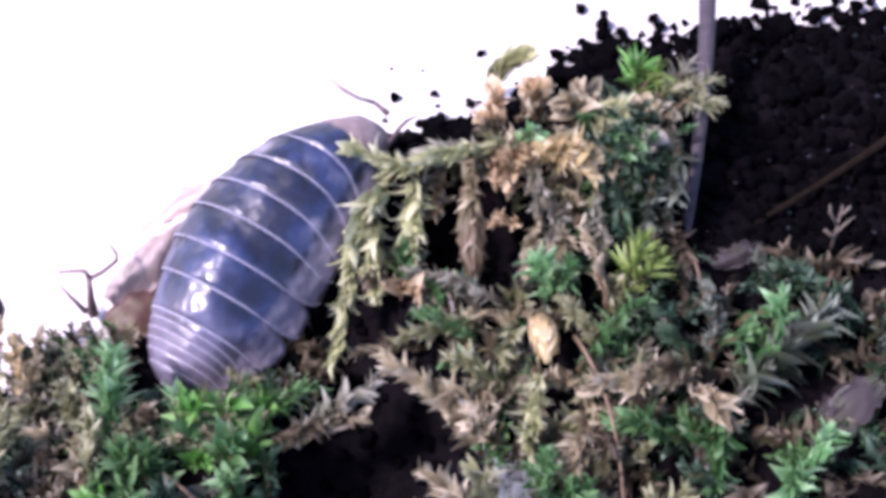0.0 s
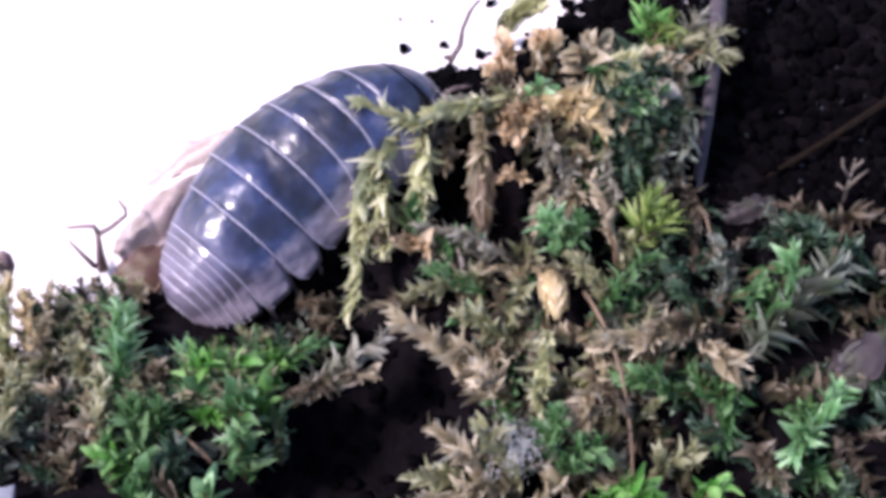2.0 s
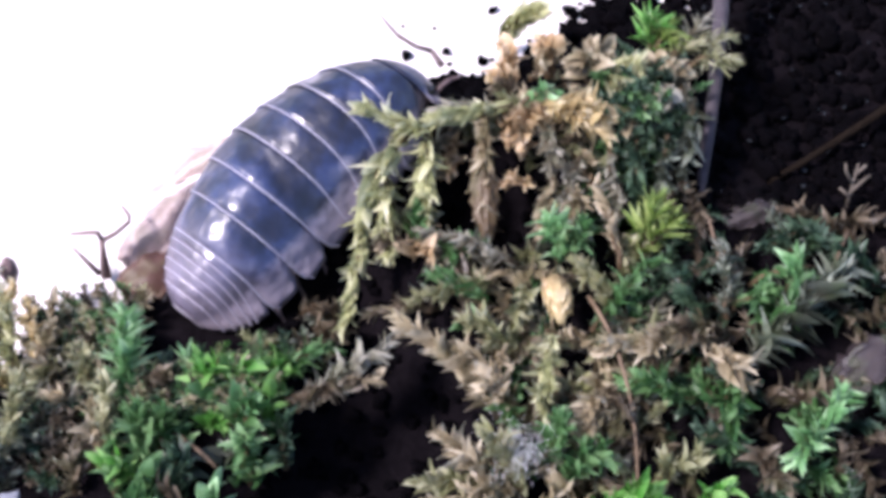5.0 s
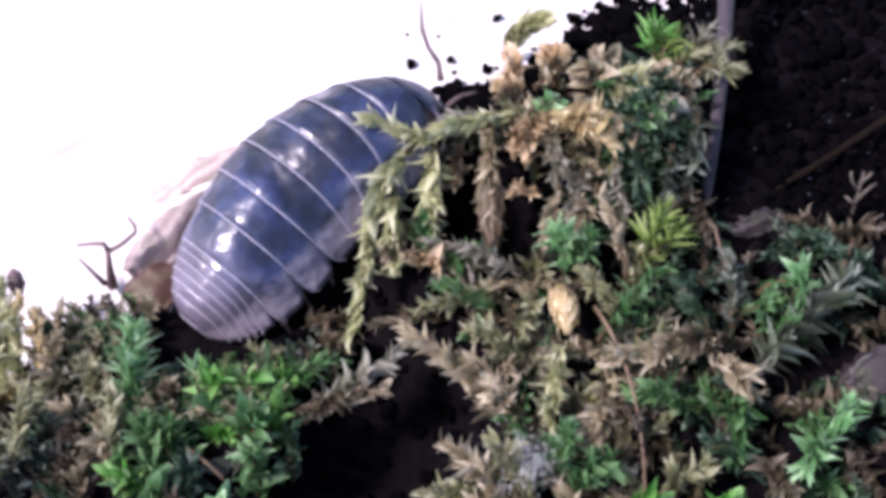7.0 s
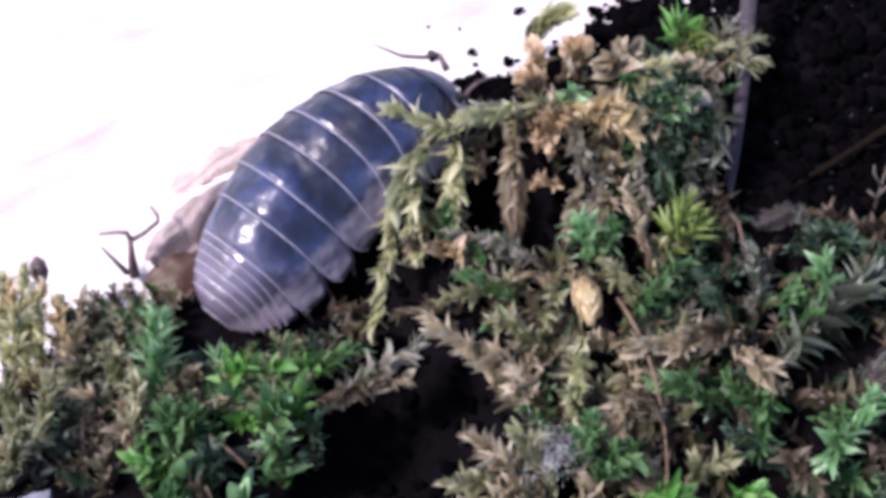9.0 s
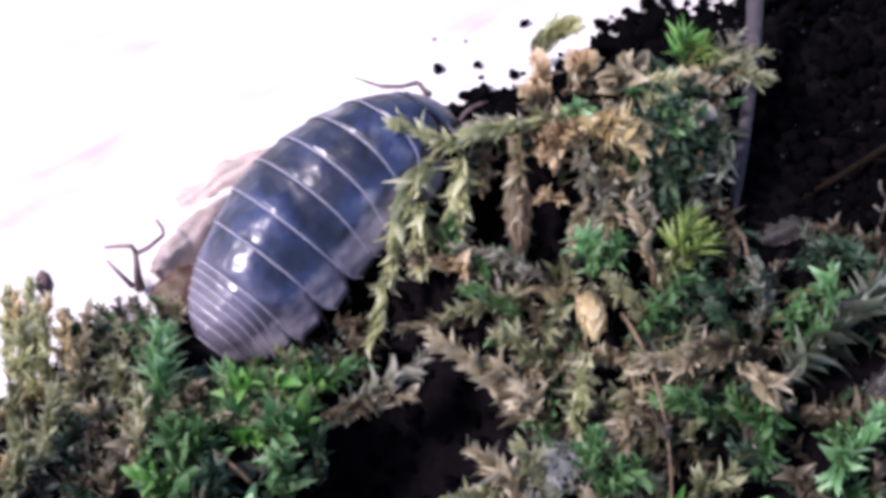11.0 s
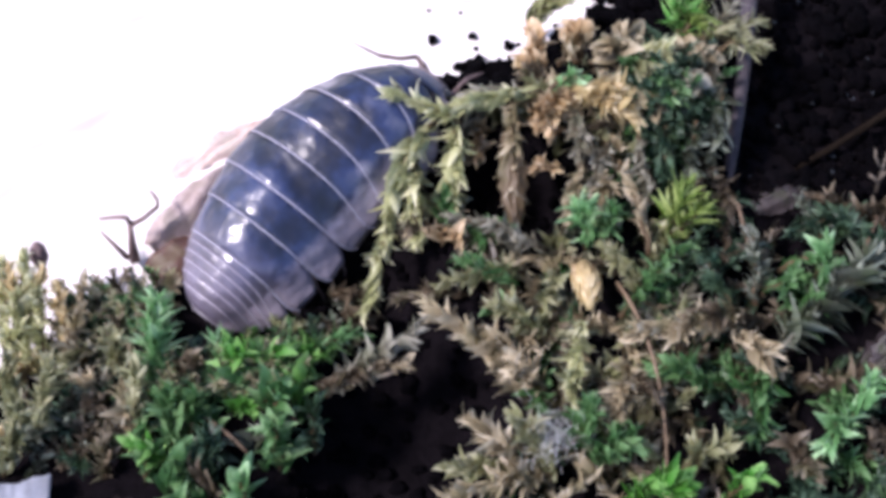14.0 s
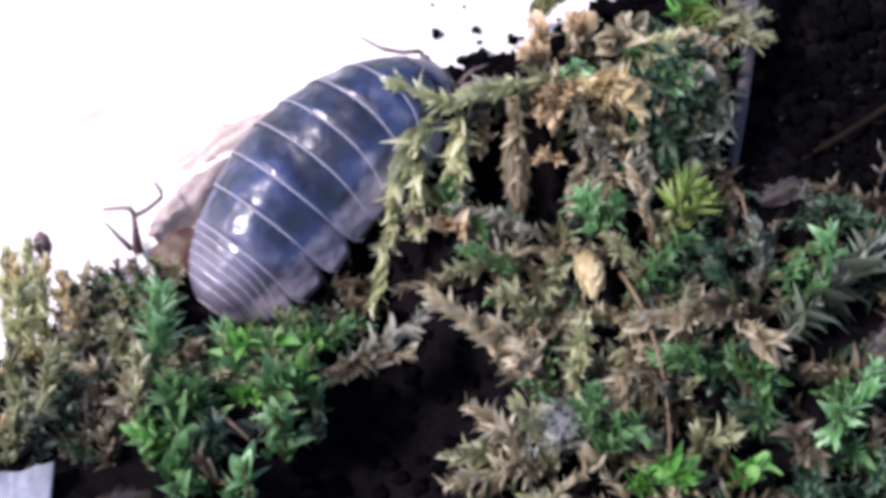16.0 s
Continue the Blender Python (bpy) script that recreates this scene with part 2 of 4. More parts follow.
def build_crumbs():
    rng = random.Random(5)
    for x, y, r in ((-0.47, 12.7, 0.26), (1.36, 12.95, 0.19), (0.83, 14.37, 0.09), (-0.63, 14.5, 0.08), (-0.9, 11.4, 0.15),
                    (-17.2, -0.8, 0.3), (-4.9, 8.2, 0.1), (3.6, 15.4, 0.22), (-7.2, 5.6, 0.1), (8.5, 18.2, 0.3), (9.6, 18.0, 0.2)):
        crumb(x, y, r, rng)
    for i in range(175):
        x = rng.uniform(-0.8, 26)
        y = float(np.interp(x, EDGE_X, EDGE_Y)) + rng.gauss(-0.1, 0.75)
        sizes = (0.08, 0.12, 0.16, 0.2, 0.26, 0.34) if x > 5 else (0.07, 0.1, 0.14, 0.2)
        crumb(x, y, rng.choice(sizes) * rng.uniform(0.8, 1.25), rng)
    # crumbly tongue of soil before the head
    for i in range(100):
        u = rng.random()
        x, y = -0.9 + 4.2 * u + rng.gauss(0, 0.25), 9.6 + 1.1 * u - abs(rng.gauss(0, 0.9)) + 0.35
        crumb(x, y, rng.choice((0.09, 0.13, 0.18, 0.24)) * rng.uniform(0.8, 1.2), rng)
    # the loose surface of the soil
    verts, faces = [], []
    base = [(np.array([tuple(v.co / MM) for v in me.vertices]), [tuple(p.vertices) for p in me.polygons]) for me in LUMPS]
    for i in range(2600):
        x = rng.uniform(-1, 30)
        lo = 1.0 if x > 11 else 7.0
        y = rng.uniform(lo, float(np.interp(x, EDGE_X, EDGE_Y)) - 0.3)
        r = rng.choice((0.08, 0.12, 0.18, 0.26, 0.4)) * rng.uniform(0.7, 1.3)
        bv, bf = base[rng.randrange(7)]
        turn = np.array(Euler((rng.random() * 6, rng.random() * 6, rng.random() * 6)).to_matrix())
        o = len(verts)
        verts += list(bv @ turn.T * r + V(x, y, height(x, y) + r * 0.4))
        faces += [tuple(o + k for k in f) for f in bf]
    for i in range(350):
        x, y = rng.uniform(-6, 6), rng.uniform(-10, 5)
        r = rng.uniform(0.12, 0.32)
        bv, bf = base[rng.randrange(7)]
        o = len(verts)
        verts += list(bv * r + V(x, y, height(x, y) + r * 0.2))
        faces += [tuple(o + k for k in f) for f in bf]
    # fine crumbs along and just past the soil's edge
    for i in range(260):
        x = rng.uniform(-0.5, 24)
        y = float(np.interp(x, EDGE_X, EDGE_Y)) + abs(rng.gauss(0, 0.5)) - 0.35
        r = rng.choice((0.05, 0.08, 0.11, 0.15, 0.2)) * rng.uniform(0.8, 1.3)
        bv, bf = base[rng.randrange(7)]
        turn = np.array(Euler((rng.random() * 6, rng.random() * 6, rng.random() * 6)).to_matrix())
        o = len(verts)
        verts += list(bv @ turn.T * r + V(x, y, max(0.0, height(x, y)) + r * 0.5))
        faces += [tuple(o + k for k in f) for f in bf]
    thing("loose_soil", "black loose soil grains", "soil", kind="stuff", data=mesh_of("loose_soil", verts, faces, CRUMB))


def build_grit():
    rng = random.Random(12)
    verts, faces = [], []
    base = [(np.array([tuple(v.co / MM) for v in me.vertices]), [tuple(p.vertices) for p in me.polygons]) for me in LUMPS]
    # small pale grains in place of glints on the right-hand soil
    for i in range(60):
        x = rng.uniform(12, 27)
        y = rng.uniform(3.5, float(np.interp(x, EDGE_X, EDGE_Y)) - 0.8)
        r = rng.uniform(0.04, 0.12)
        bv, bf = base[rng.randrange(7)]
        o = len(verts)
        verts += list(bv * V(r, r * rng.uniform(0.4, 1), r * 0.7) + V(x, y, height(x, y) + 0.3))
        faces += [tuple(o + k for k in f) for f in bf]
    thing("pale_grit", "tiny blue-grey specks on black soil that stand for glints", "grit", kind="stuff", data=mesh_of("pale_grit", verts, faces, GLINT))


build_crumbs()
build_grit()


# ---- moss ----
def leaf_points(half, keel, curl, tip=0.9, sway=0.0):
    """Verts and faces of one leaf, a unit long, along +x with its face up. half: half its width; sway: how far it bends to one side."""
    rows = 6
    verts, faces = [], []
    for i in range(rows + 1):
        u = i / rows
        w = max(0.006, half * math.sin(math.pi * (0.16 + 0.84 * u) ** (0.62 + 0.2 * half)) ** tip)
        z = -curl * u * u
        y = sway * u * u
        x = u * (1 - 0.25 * abs(sway) * u - 0.2 * abs(curl) * u)
        verts += [(x, y - w, z + keel * w), (x, y, z), (x, y + w, z + keel * w)]
    for i in range(rows):
        a = i * 3
        faces += [(a, a + 3, a + 4, a + 1), (a + 1, a + 4, a + 5, a + 2)]
    return np.array(verts), faces


LEAF_FORMS = {
    "narrow": [leaf_points(0.10, k, c) for k, c in ((0.5, 0.1), (0.7, 0.25), (0.4, -0.1), (0.6, 0.4))],
    "lance": [leaf_points(h, k, c, 0.9, w) for h, k, c, w in ((0.21, 0.6, 0.15, 0.12), (0.25, 0.8, 0.30, -0.15), (0.17, 0.5, -0.25, 0.22), (0.23, 0.7, 0.40, 0.05), (0.14, 0.9, -0.1, -0.3), (0.27, 0.6, -0.15, 0.15), (0.16, 0.9, 0.5, 0.25))],
    "cup": [leaf_points(h, k, c, 0.8, w) for h, k, c, w in ((0.36, 0.9, -0.25, 0.1), (0.30, 1.1, 0.25, -0.15), (0.40, 0.8, -0.4, 0.05), (0.26, 1.0, 0.45, 0.2), (0.33, 0.7, 0.1, -0.25))],
    "broad": [leaf_points(h, k, c, 0.75, w) for h, k, c, w in ((0.27, 0.35, 0.15, 0.1), (0.22, 0.6, 0.35, -0.15), (0.30, 0.25, -0.05, 0.0), (0.18, 0.5, 0.5, 0.2))],
}
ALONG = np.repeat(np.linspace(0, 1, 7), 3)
LEAF_MESHES = {}


def leaf_mesh(form, i, tone):
    key = (form, i, tone)
    if key not in LEAF_MESHES:
        verts, faces = LEAF_FORMS[form][i]
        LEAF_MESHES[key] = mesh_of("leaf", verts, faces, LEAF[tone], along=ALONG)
    return LEAF_MESHES[key]


def leaf_places(points, n, size, form, rng, spread=50, flat=0.0, taper=0.35):
    """Turns and places of the leaves round a stem: rows of the 3 x 3 turn, the place and the form's number."""
    points = np.array(points)
    made = []
    for i in range(n):
        u = (i + 0.5) / n
        f = u * (len(points) - 1)
        k = min(int(f), len(points) - 2)
        p = points[k] + (f - k) * (points[k + 1] - points[k])
        d = unit(points[k + 1] - points[k])
        side = unit(np.cross(d, V(0.1, 0.2, 1.0)))
        top = np.cross(side, d)
        a = i * 2.39996 + rng.uniform(-0.8, 0.8)
        out = math.cos(a) * side + math.sin(a) * top * (1 - flat)
        out = unit(out + 1e-3 * side)
        lean = radians(spread * (1 - 0.65 * u ** 3) + rng.gauss(0, 9))
        x = unit(math.cos(lean) * d + math.sin(lean) * out)
        y = unit(np.cross(d, x))
        z = np.cross(x, y)
        s = size * (1 - taper * abs(u - 0.45) * 1.6) * rng.uniform(0.5, 1.25)
        made.append((np.stack([x, y, z], 1) * s, p, rng.randrange(len(LEAF_FORMS[form]))))
    return made


class Heap:
    """Many leaves joined into one mesh."""

    def __init__(self):
        self.verts, self.faces, self.along = [], [], []

    def add(self, verts, faces, along=None):
        o = len(self.verts)
        self.verts += list(verts)
        self.faces += [tuple(o + k for k in f) for f in faces]
        self.along += [0.2] * len(verts) if along is None else list(along)

    def shoot(self, points, n, size, form, rng, spread=50, flat=0.3):
        self.add(*tube(points, np.linspace(0.08, 0.03, len(points)), 5))
        for turn, p, k in leaf_places(points, n, size, form, rng, spread, flat):
            verts, faces = LEAF_FORMS[form][k]
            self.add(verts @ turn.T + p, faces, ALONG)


LABELS = {
    "green": "green feathery moss shoot with small pointed leaves", "bright": "bright green moss shoot with fresh glossy leaves",
    "teal": "dark green moss shoot with fine leaves", "olive": "yellowish olive moss shoot with overlapping pointed leaves",
    "tan": "dry tan moss shoot with papery pointed leaves", "brown": "withered brown moss shoot",
    "rust": "withered rust-brown moss shoot", "grey": "grey-brown dry moss shoot with feathered leaves", "blond": "blond straw-coloured moss shoot with large papery leaves", "pale": "pale yellowish olive moss shoot with translucent leaves", "drab": "dull grey-green moss shoot with wet leaves", "lime": "fresh yellowish green moss tuft with fine leaves", "mint": "pale mint green moss shoot",
}


def moss(tone, base, tip, n=20, size=1.2, form="narrow", arch=0.8, spread=50, flat=0.3, tip_tone=None, side=0.0):
    """One moss shoot from base to tip (millimetres), arching by arch and swung sideways by side."""
    rng = random.Random(str((base, tip, n)))
    base, tip = np.array(base, float), np.array(tip, float)
    mid = (base + tip) / 2 + V(0, 0, arch) + side * unit(np.cross(tip - base, V(0, 0, 1)))
    points = bezier(base, mid, tip, 9)
    points = [p + V(rng.gauss(0, 0.07), rng.gauss(0, 0.07), rng.gauss(0, 0.07)) * (0 < i < 8) for i, p in enumerate(points)]
    root = thing("moss_shoot", LABELS[tone], "moss", Matrix.Translation(base * MM), "moss shoots")
    verts, faces = tube([p - base for p in points], [0.11 - 0.006 * i for i in range(9)], 6)
    part("stem", mesh_of("stem", verts, faces, STEM), root, "thin brown stem")
    rest = Heap()
    many = int(n * {"broad": 2.2, "cup": 2.4, "lance": 5.2}.get(form, 4.0))
    for i, (turn, p, k) in enumerate(leaf_places(points, many, size * {"broad": 0.8, "cup": 0.75, "lance": 0.70}.get(form, 0.84), form, rng, spread * (0.44 if form == "lance" else 0.5), flat)):
        if i % (2 if form in ("broad", "cup") else 6) == 0:
            m = Matrix([[*turn[r], (p - base)[r] * MM] for r in range(3)] + [[0, 0, 0, 1]])
            part("leaf", leaf_mesh(form, k, tone), root, at=m)
        else:
            verts, faces = LEAF_FORMS[form][k]
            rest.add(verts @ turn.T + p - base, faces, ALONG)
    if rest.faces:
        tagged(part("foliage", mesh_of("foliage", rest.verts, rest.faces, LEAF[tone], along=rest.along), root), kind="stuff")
    return root


def build_moss():
    # the overhanging lip and its hanging shoots
    moss("pale", (0.68, 4.21, 5.60), (-2.14, 4.69, 6.60), 14, 1.6, "lance", arch=0.4, flat=0.6, spread=44)
    moss("pale", (3.91, 5.71, 5.60), (-0.31, 4.55, 5.50), 22, 1.8, "lance", arch=0.7, spread=34)
    moss("pale", (-0.20, 4.28, 5.50), (-2.04, 0.45, 4.00), 17, 2.0, "lance", arch=0.8, side=0.7, spread=36)
    moss("pale", (-1.07, 2.78, 4.80), (-0.95, 0.26, 3.90), 16, 1.7, "lance", arch=0.4, spread=34)
    moss("pale", (0.57, 4.28, 5.50), (0.46, 1.54, 4.30), 15, 1.9, "lance", arch=0.6, spread=36)
    hanging = moss("pale", (-1.83, 1.35, 4.20), (-2.86, -2.62, 3.10), 14, 1.6, "lance", arch=0.4, spread=30)
    moss("tan", (2.79, 5.43, 5.60), (2.77, 1.01, 3.50), 18, 1.9, "lance", arch=0.7, spread=30)
    moss("grey", (3.72, 5.73, 5.20), (0.13, 5.47, 5.00), 16, 1.4, "lance", arch=0.6, spread=30)
    moss("blond", (5.02, 5.57, 5.60), (7.32, 4.26, 5.90), 22, 1.9, "lance", arch=0.6, spread=45)
    moss("blond", (5.66, 5.56, 5.80), (7.12, 4.99, 6.20), 14, 1.8, "cup", arch=0.4)
    moss("mint", (4.24, 5.77, 5.70), (5.53, 5.86, 6.20), 8, 1.0, "broad", arch=0.3)
    moss("rust", (4.82, 5.66, 5.30), (3.90, 4.64, 5.20), 16, 1.5, "cup", arch=0.4)
    moss("rust", (4.07, 7.77, 4.40), (3.75, 9.28, 4.90), 14, 1.5, "cup")
    moss("rust", (5.65, 7.74, 4.80), (5.18, 8.84, 5.60), 14, 1.5, "cup")
    moss("tan", (4.75, 7.75, 4.60), (5.85, 8.55, 5.60), 12, 1.5, "cup")
    moss("tan", (6.56, 7.66, 4.90), (7.74, 8.51, 5.80), 14, 1.3, "cup")
    moss("rust", (3.70, 7.04, 4.40), (3.26, 8.05, 4.60), 12, 1.1, "cup")
    moss("brown", (4.02, 6.75, 4.60), (3.33, 7.09, 4.90), 12, 1.0, "lance")
    moss("tan", (7.44, 7.71, 5.20), (6.43, 7.50, 6.00), 12, 1.4, "cup")
    moss("pale", (7.91, 7.58, 5.00), (8.91, 7.44, 5.90), 14, 1.4, "lance")
    moss("bright", (9.49, 8.60, 5.00), (9.63, 9.66, 6.20), 18, 1.4, "narrow", spread=60)
    moss("lime", (9.62, 8.75, 5.00), (10.63, 9.10, 6.00), 14, 1.2, "narrow", spread=60)
    moss("olive", (10.28, 8.46, 5.00), (12.65, 8.80, 6.00), 22, 1.1, "narrow", spread=65)
    moss("olive", (11.17, 8.16, 5.00), (12.80, 7.81, 5.80), 20, 1.1, "narrow", spread=65)
    moss("grey", (10.76, 8.60, 5.00), (11.82, 9.54, 6.00), 18, 1.0, "narrow", spread=65)
    moss("tan", (9.32, 8.29, 5.20), (10.66, 7.27, 5.40), 14, 1.3, "cup")
    moss("grey", (10.65, 7.58, 5.00), (10.89, 5.90, 4.60), 12, 1.4, "lance", spread=35)
    moss("tan", (8.95, 6.24, 4.90), (9.55, 5.20, 4.80), 10, 1.3, "lance", spread=35)
    moss("tan", (8.28, 6.44, 5.00), (9.97, 5.80, 5.30), 12, 1.3, "cup")
    moss("grey", (5.06, 5.33, 5.00), (5.42, 2.98, 4.50), 16, 1.3, "lance", spread=34)
    moss("tan", (5.40, 2.84, 4.70), (4.88, 0.52, 4.30), 16, 1.3, "lance", spread=32)
    moss("tan", (6.04, 2.58, 4.70), (6.26, 0.46, 4.40), 16, 1.4, "lance", spread=32)
    moss("rust", (4.76, 2.78, 4.40), (3.23, 2.91, 4.20), 10, 1.0, "lance")
    moss("grey", (6.56, 3.91, 4.70), (5.77, 1.61, 4.60), 16, 1.3, "lance", spread=34)
    moss("tan", (7.76, -1.03, 4.40), (7.05, 2.25, 5.20), 14, 1.1, "lance", spread=24)
    # grey and drab fronds that hang over the dark green cushion
    moss("teal", (8.74, 4.63, 5.40), (8.43, 1.74, 4.60), 14, 1.5, "lance", spread=50)
    moss("drab", (9.95, 4.43, 5.30), (9.37, 1.48, 4.40), 16, 1.5, "lance", spread=50)
    moss("drab", (11.15, 6.14, 5.40), (10.51, 2.91, 4.60), 12, 1.6, "lance", spread=46)
    moss("grey", (7.60, 3.83, 5.20), (7.65, 0.59, 4.60), 14, 1.5, "lance", spread=46)
    moss("tan", (8.90, 6.10, 5.40), (8.30, 4.70, 5.60), 10, 1.3, "cup")
    moss("grey", (10.00, 6.60, 5.40), (9.60, 5.20, 5.50), 10, 1.4, "cup")
    moss("olive", (7.30, 6.90, 5.40), (8.40, 5.90, 5.90), 12, 1.4, "cup")
    moss("rust", (3.40, 5.60, 4.60), (4.50, 4.30, 4.90), 10, 1.4, "cup")
    # rusty scraps deep under the lip
    moss("rust", (-0.40, 0.50, 3.30), (0.60, -0.20, 4.00), 8, 1.3, "cup")
    moss("brown", (-4.40, -1.30, 1.50), (-3.20, -1.50, 2.00), 8, 1.2, "cup")
    moss("brown", (-3.90, -2.40, 1.70), (-2.70, -2.60, 2.20), 10, 1.3, "cup")
    # the far sprig at the edge
    moss("pale", (3.86, 12.83, 1.00), (5.30, 12.75, 3.00), 14, 1.7, "cup")
    # the middle
    moss("mint", (5.45, -0.73, 4.30), (5.18, 0.35, 5.60), 14, 1.6, "lance", spread=55)
    moss("green", (5.91, -0.42, 4.20), (6.37, 0.22, 5.20), 12, 1.4, "lance", spread=55)
    moss("grey", (3.97, -0.67, 4.20), (0.35, 0.71, 4.20), 22, 1.3, "lance", spread=45, flat=0.5)
    moss("brown", (0.35, 0.06, 3.80), (-1.84, 0.69, 3.60), 14, 1.2, "lance")
    moss("brown", (0.99, -1.96, 3.00), (-1.81, -2.10, 2.80), 14, 1.1, "lance")
    moss("olive", (3.11, -1.48, 3.90), (0.13, -1.96, 3.90), 20, 1.5, "lance", spread=45, flat=0.4)
    moss("green", (2.88, -2.15, 3.80), (0.77, -1.05, 4.00), 18, 1.4, "lance", spread=50)
    moss("tan", (2.98, -6.34, 3.40), (-0.39, -3.18, 4.40), 24, 1.8, "lance", spread=56, flat=0.65)
    moss("tan", (3.78, -6.42, 3.60), (1.56, -4.33, 4.40), 16, 1.9, "lance", spread=60, flat=0.6)
    moss("olive", (3.84, -4.36, 4.00), (1.88, -3.28, 4.60), 18, 1.5, "lance", spread=50, flat=0.5)
    moss("pale", (4.95, -3.74, 4.60), (4.61, -6.77, 4.40), 26, 1.3, "lance", arch=0.5, spread=50, flat=0.5)
    moss("olive", (4.36, -1.64, 4.20), (3.64, -3.77, 4.20), 20, 1.2, "lance")
    moss("tan", (3.36, -6.16, 4.00), (2.43, -5.88, 4.60), 14, 1.2, "lance")
    moss("green", (6.58, -3.44, 4.00), (8.93, -1.13, 5.00), 18, 1.4, "lance", spread=48, flat=0.5)
    moss("olive", (7.66, -2.60, 4.20), (6.20, -1.13, 5.00), 16, 1.4, "lance", spread=48)
    moss("tan", (6.83, -5.36, 4.20), (6.02, -7.71, 4.60), 22, 1.3, "lance", spread=65)
    moss("brown", (7.00, -5.81, 4.20), (7.19, -7.54, 4.70), 16, 1.3, "lance", spread=65)
    moss("lime", (8.54, -0.25, 3.90), (9.19, 1.22, 5.40), 24, 1.6, "narrow", spread=42)
    moss("lime", (8.75, -0.25, 3.90), (9.94, 0.59, 5.00), 16, 1.4, "narrow", spread=42)
    moss("tan", (3.23, -10.09, 3.80), (1.08, -8.06, 5.20), 24, 1.7, "lance", spread=48)
    moss("tan", (3.44, -9.68, 3.80), (0.31, -10.33, 4.20), 20, 1.5, "lance", spread=40)
    moss("olive", (2.68, -9.20, 3.60), (0.31, -9.32, 4.20), 20, 1.4, "lance", spread=40)
    moss("olive", (3.83, -9.68, 3.80), (2.64, -7.96, 5.20), 20, 1.5, "lance", spread=50)
    moss("green", (4.46, -8.65, 3.80), (5.20, -7.46, 5.00), 18, 1.4, "lance", spread=50)
    moss("green", (5.24, -9.20, 3.60), (6.51, -8.46, 4.90), 18, 1.5, "lance", spread=50)
    # right of the middle; the darker tones also stand in for light falloff
    moss("drab", (12.05, -4.77, 3.90), (15.66, -1.84, 5.20), 20, 2.7, "lance", spread=64, flat=0.7)
    moss("green", (12.76, -4.08, 3.90), (14.37, -2.20, 5.20), 16, 1.7, "lance", spread=40, flat=0.5)
    moss("tan", (11.07, -3.89, 4.20), (7.02, -4.53, 4.80), 26, 1.7, "lance", spread=40, flat=0.5)
    moss("brown", (11.32, -3.54, 4.20), (9.07, -3.95, 5.00), 14, 1.5, "lance", spread=40)
    moss("tan", (10.76, -4.44, 4.40), (11.81, -5.86, 4.80), 9, 1.7, "lance", spread=30, flat=0.6)
    moss("teal", (10.75, -3.44, 4.00), (9.55, -1.31, 4.90), 18, 1.3, "lance", spread=45)
    moss("drab", (11.64, -2.97, 4.00), (11.58, -0.28, 4.80), 18, 1.3, "lance", spread=45)
    moss("green", (11.90, -2.50, 4.00), (13.22, -2.22, 4.80), 16, 1.3, "lance", spread=45)
    moss("green", (12.72, -1.42, 3.80), (13.90, -1.49, 5.00), 9, 1.0, "broad", spread=55)
    moss("mint", (13.94, -1.89, 4.20), (14.13, -1.36, 5.40), 6, 1.6, "lance", spread=25)
    moss("mint", (13.81, -8.40, 3.70), (14.96, -6.69, 5.20), 16, 1.7, "lance", spread=45, flat=0.5)
    moss("mint", (14.28, -7.46, 4.00), (12.91, -8.91, 5.00), 8, 1.7, "lance", spread=30)
    moss("green", (10.26, -6.29, 3.80), (7.65, -5.77, 4.60), 20, 1.5, "lance", spread=48)
    moss("green", (11.35, -5.27, 4.00), (10.99, -8.03, 4.60), 18, 1.7, "lance", spread=42, flat=0.4)
    moss("teal", (16.83, 1.71, 3.20), (13.44, 0.02, 4.30), 20, 1.4, "lance", spread=48)
    moss("brown", (17.24, 0.81, 3.40), (14.36, 1.73, 4.20), 18, 1.2, "lance", spread=48)
    moss("teal", (14.18, -0.19, 3.80), (15.65, -0.03, 4.80), 20, 1.5, "lance", spread=48)
    moss("teal", (17.50, -1.31, 3.60), (16.00, -0.53, 4.80), 20, 1.5, "lance", spread=48)
    moss("teal", (11.80, -8.44, 3.80), (10.14, -7.71, 4.60), 20, 1.4, "lance", spread=42)
    moss("brown", (11.86, -8.02, 3.80), (12.63, -9.57, 4.60), 20, 1.5, "lance", spread=42)
    moss("teal", (12.09, -9.27, 3.80), (12.68, -10.90, 4.40), 20, 1.4, "lance", spread=42)
    moss("bright", (9.80, -10.39, 3.80), (10.58, -9.92, 5.00), 14, 1.4, "broad", spread=62)
    moss("bright", (6.34, -10.43, 3.60), (8.09, -10.18, 4.90), 14, 1.9, "lance", spread=48)
    moss("olive", (8.36, -9.27, 3.80), (9.85, -8.55, 4.60), 18, 1.4, "lance")
    # left of the hollow
    moss("grey", (-4.17, -6.29, 3.30), (-1.11, -4.33, 4.40), 24, 1.6, "lance", arch=0.8, spread=72)
    moss("tan", (-3.57, -6.07, 3.30), (-1.30, -5.36, 4.20), 16, 1.1, "lance", spread=50)
    moss("brown", (-4.59, -6.07, 3.30), (-1.91, -5.59, 4.20), 18, 1.3, "lance", spread=46)
    moss("green", (-5.54, -4.71, 2.80), (-2.99, -4.04, 3.80), 20, 1.3, "narrow", spread=46)
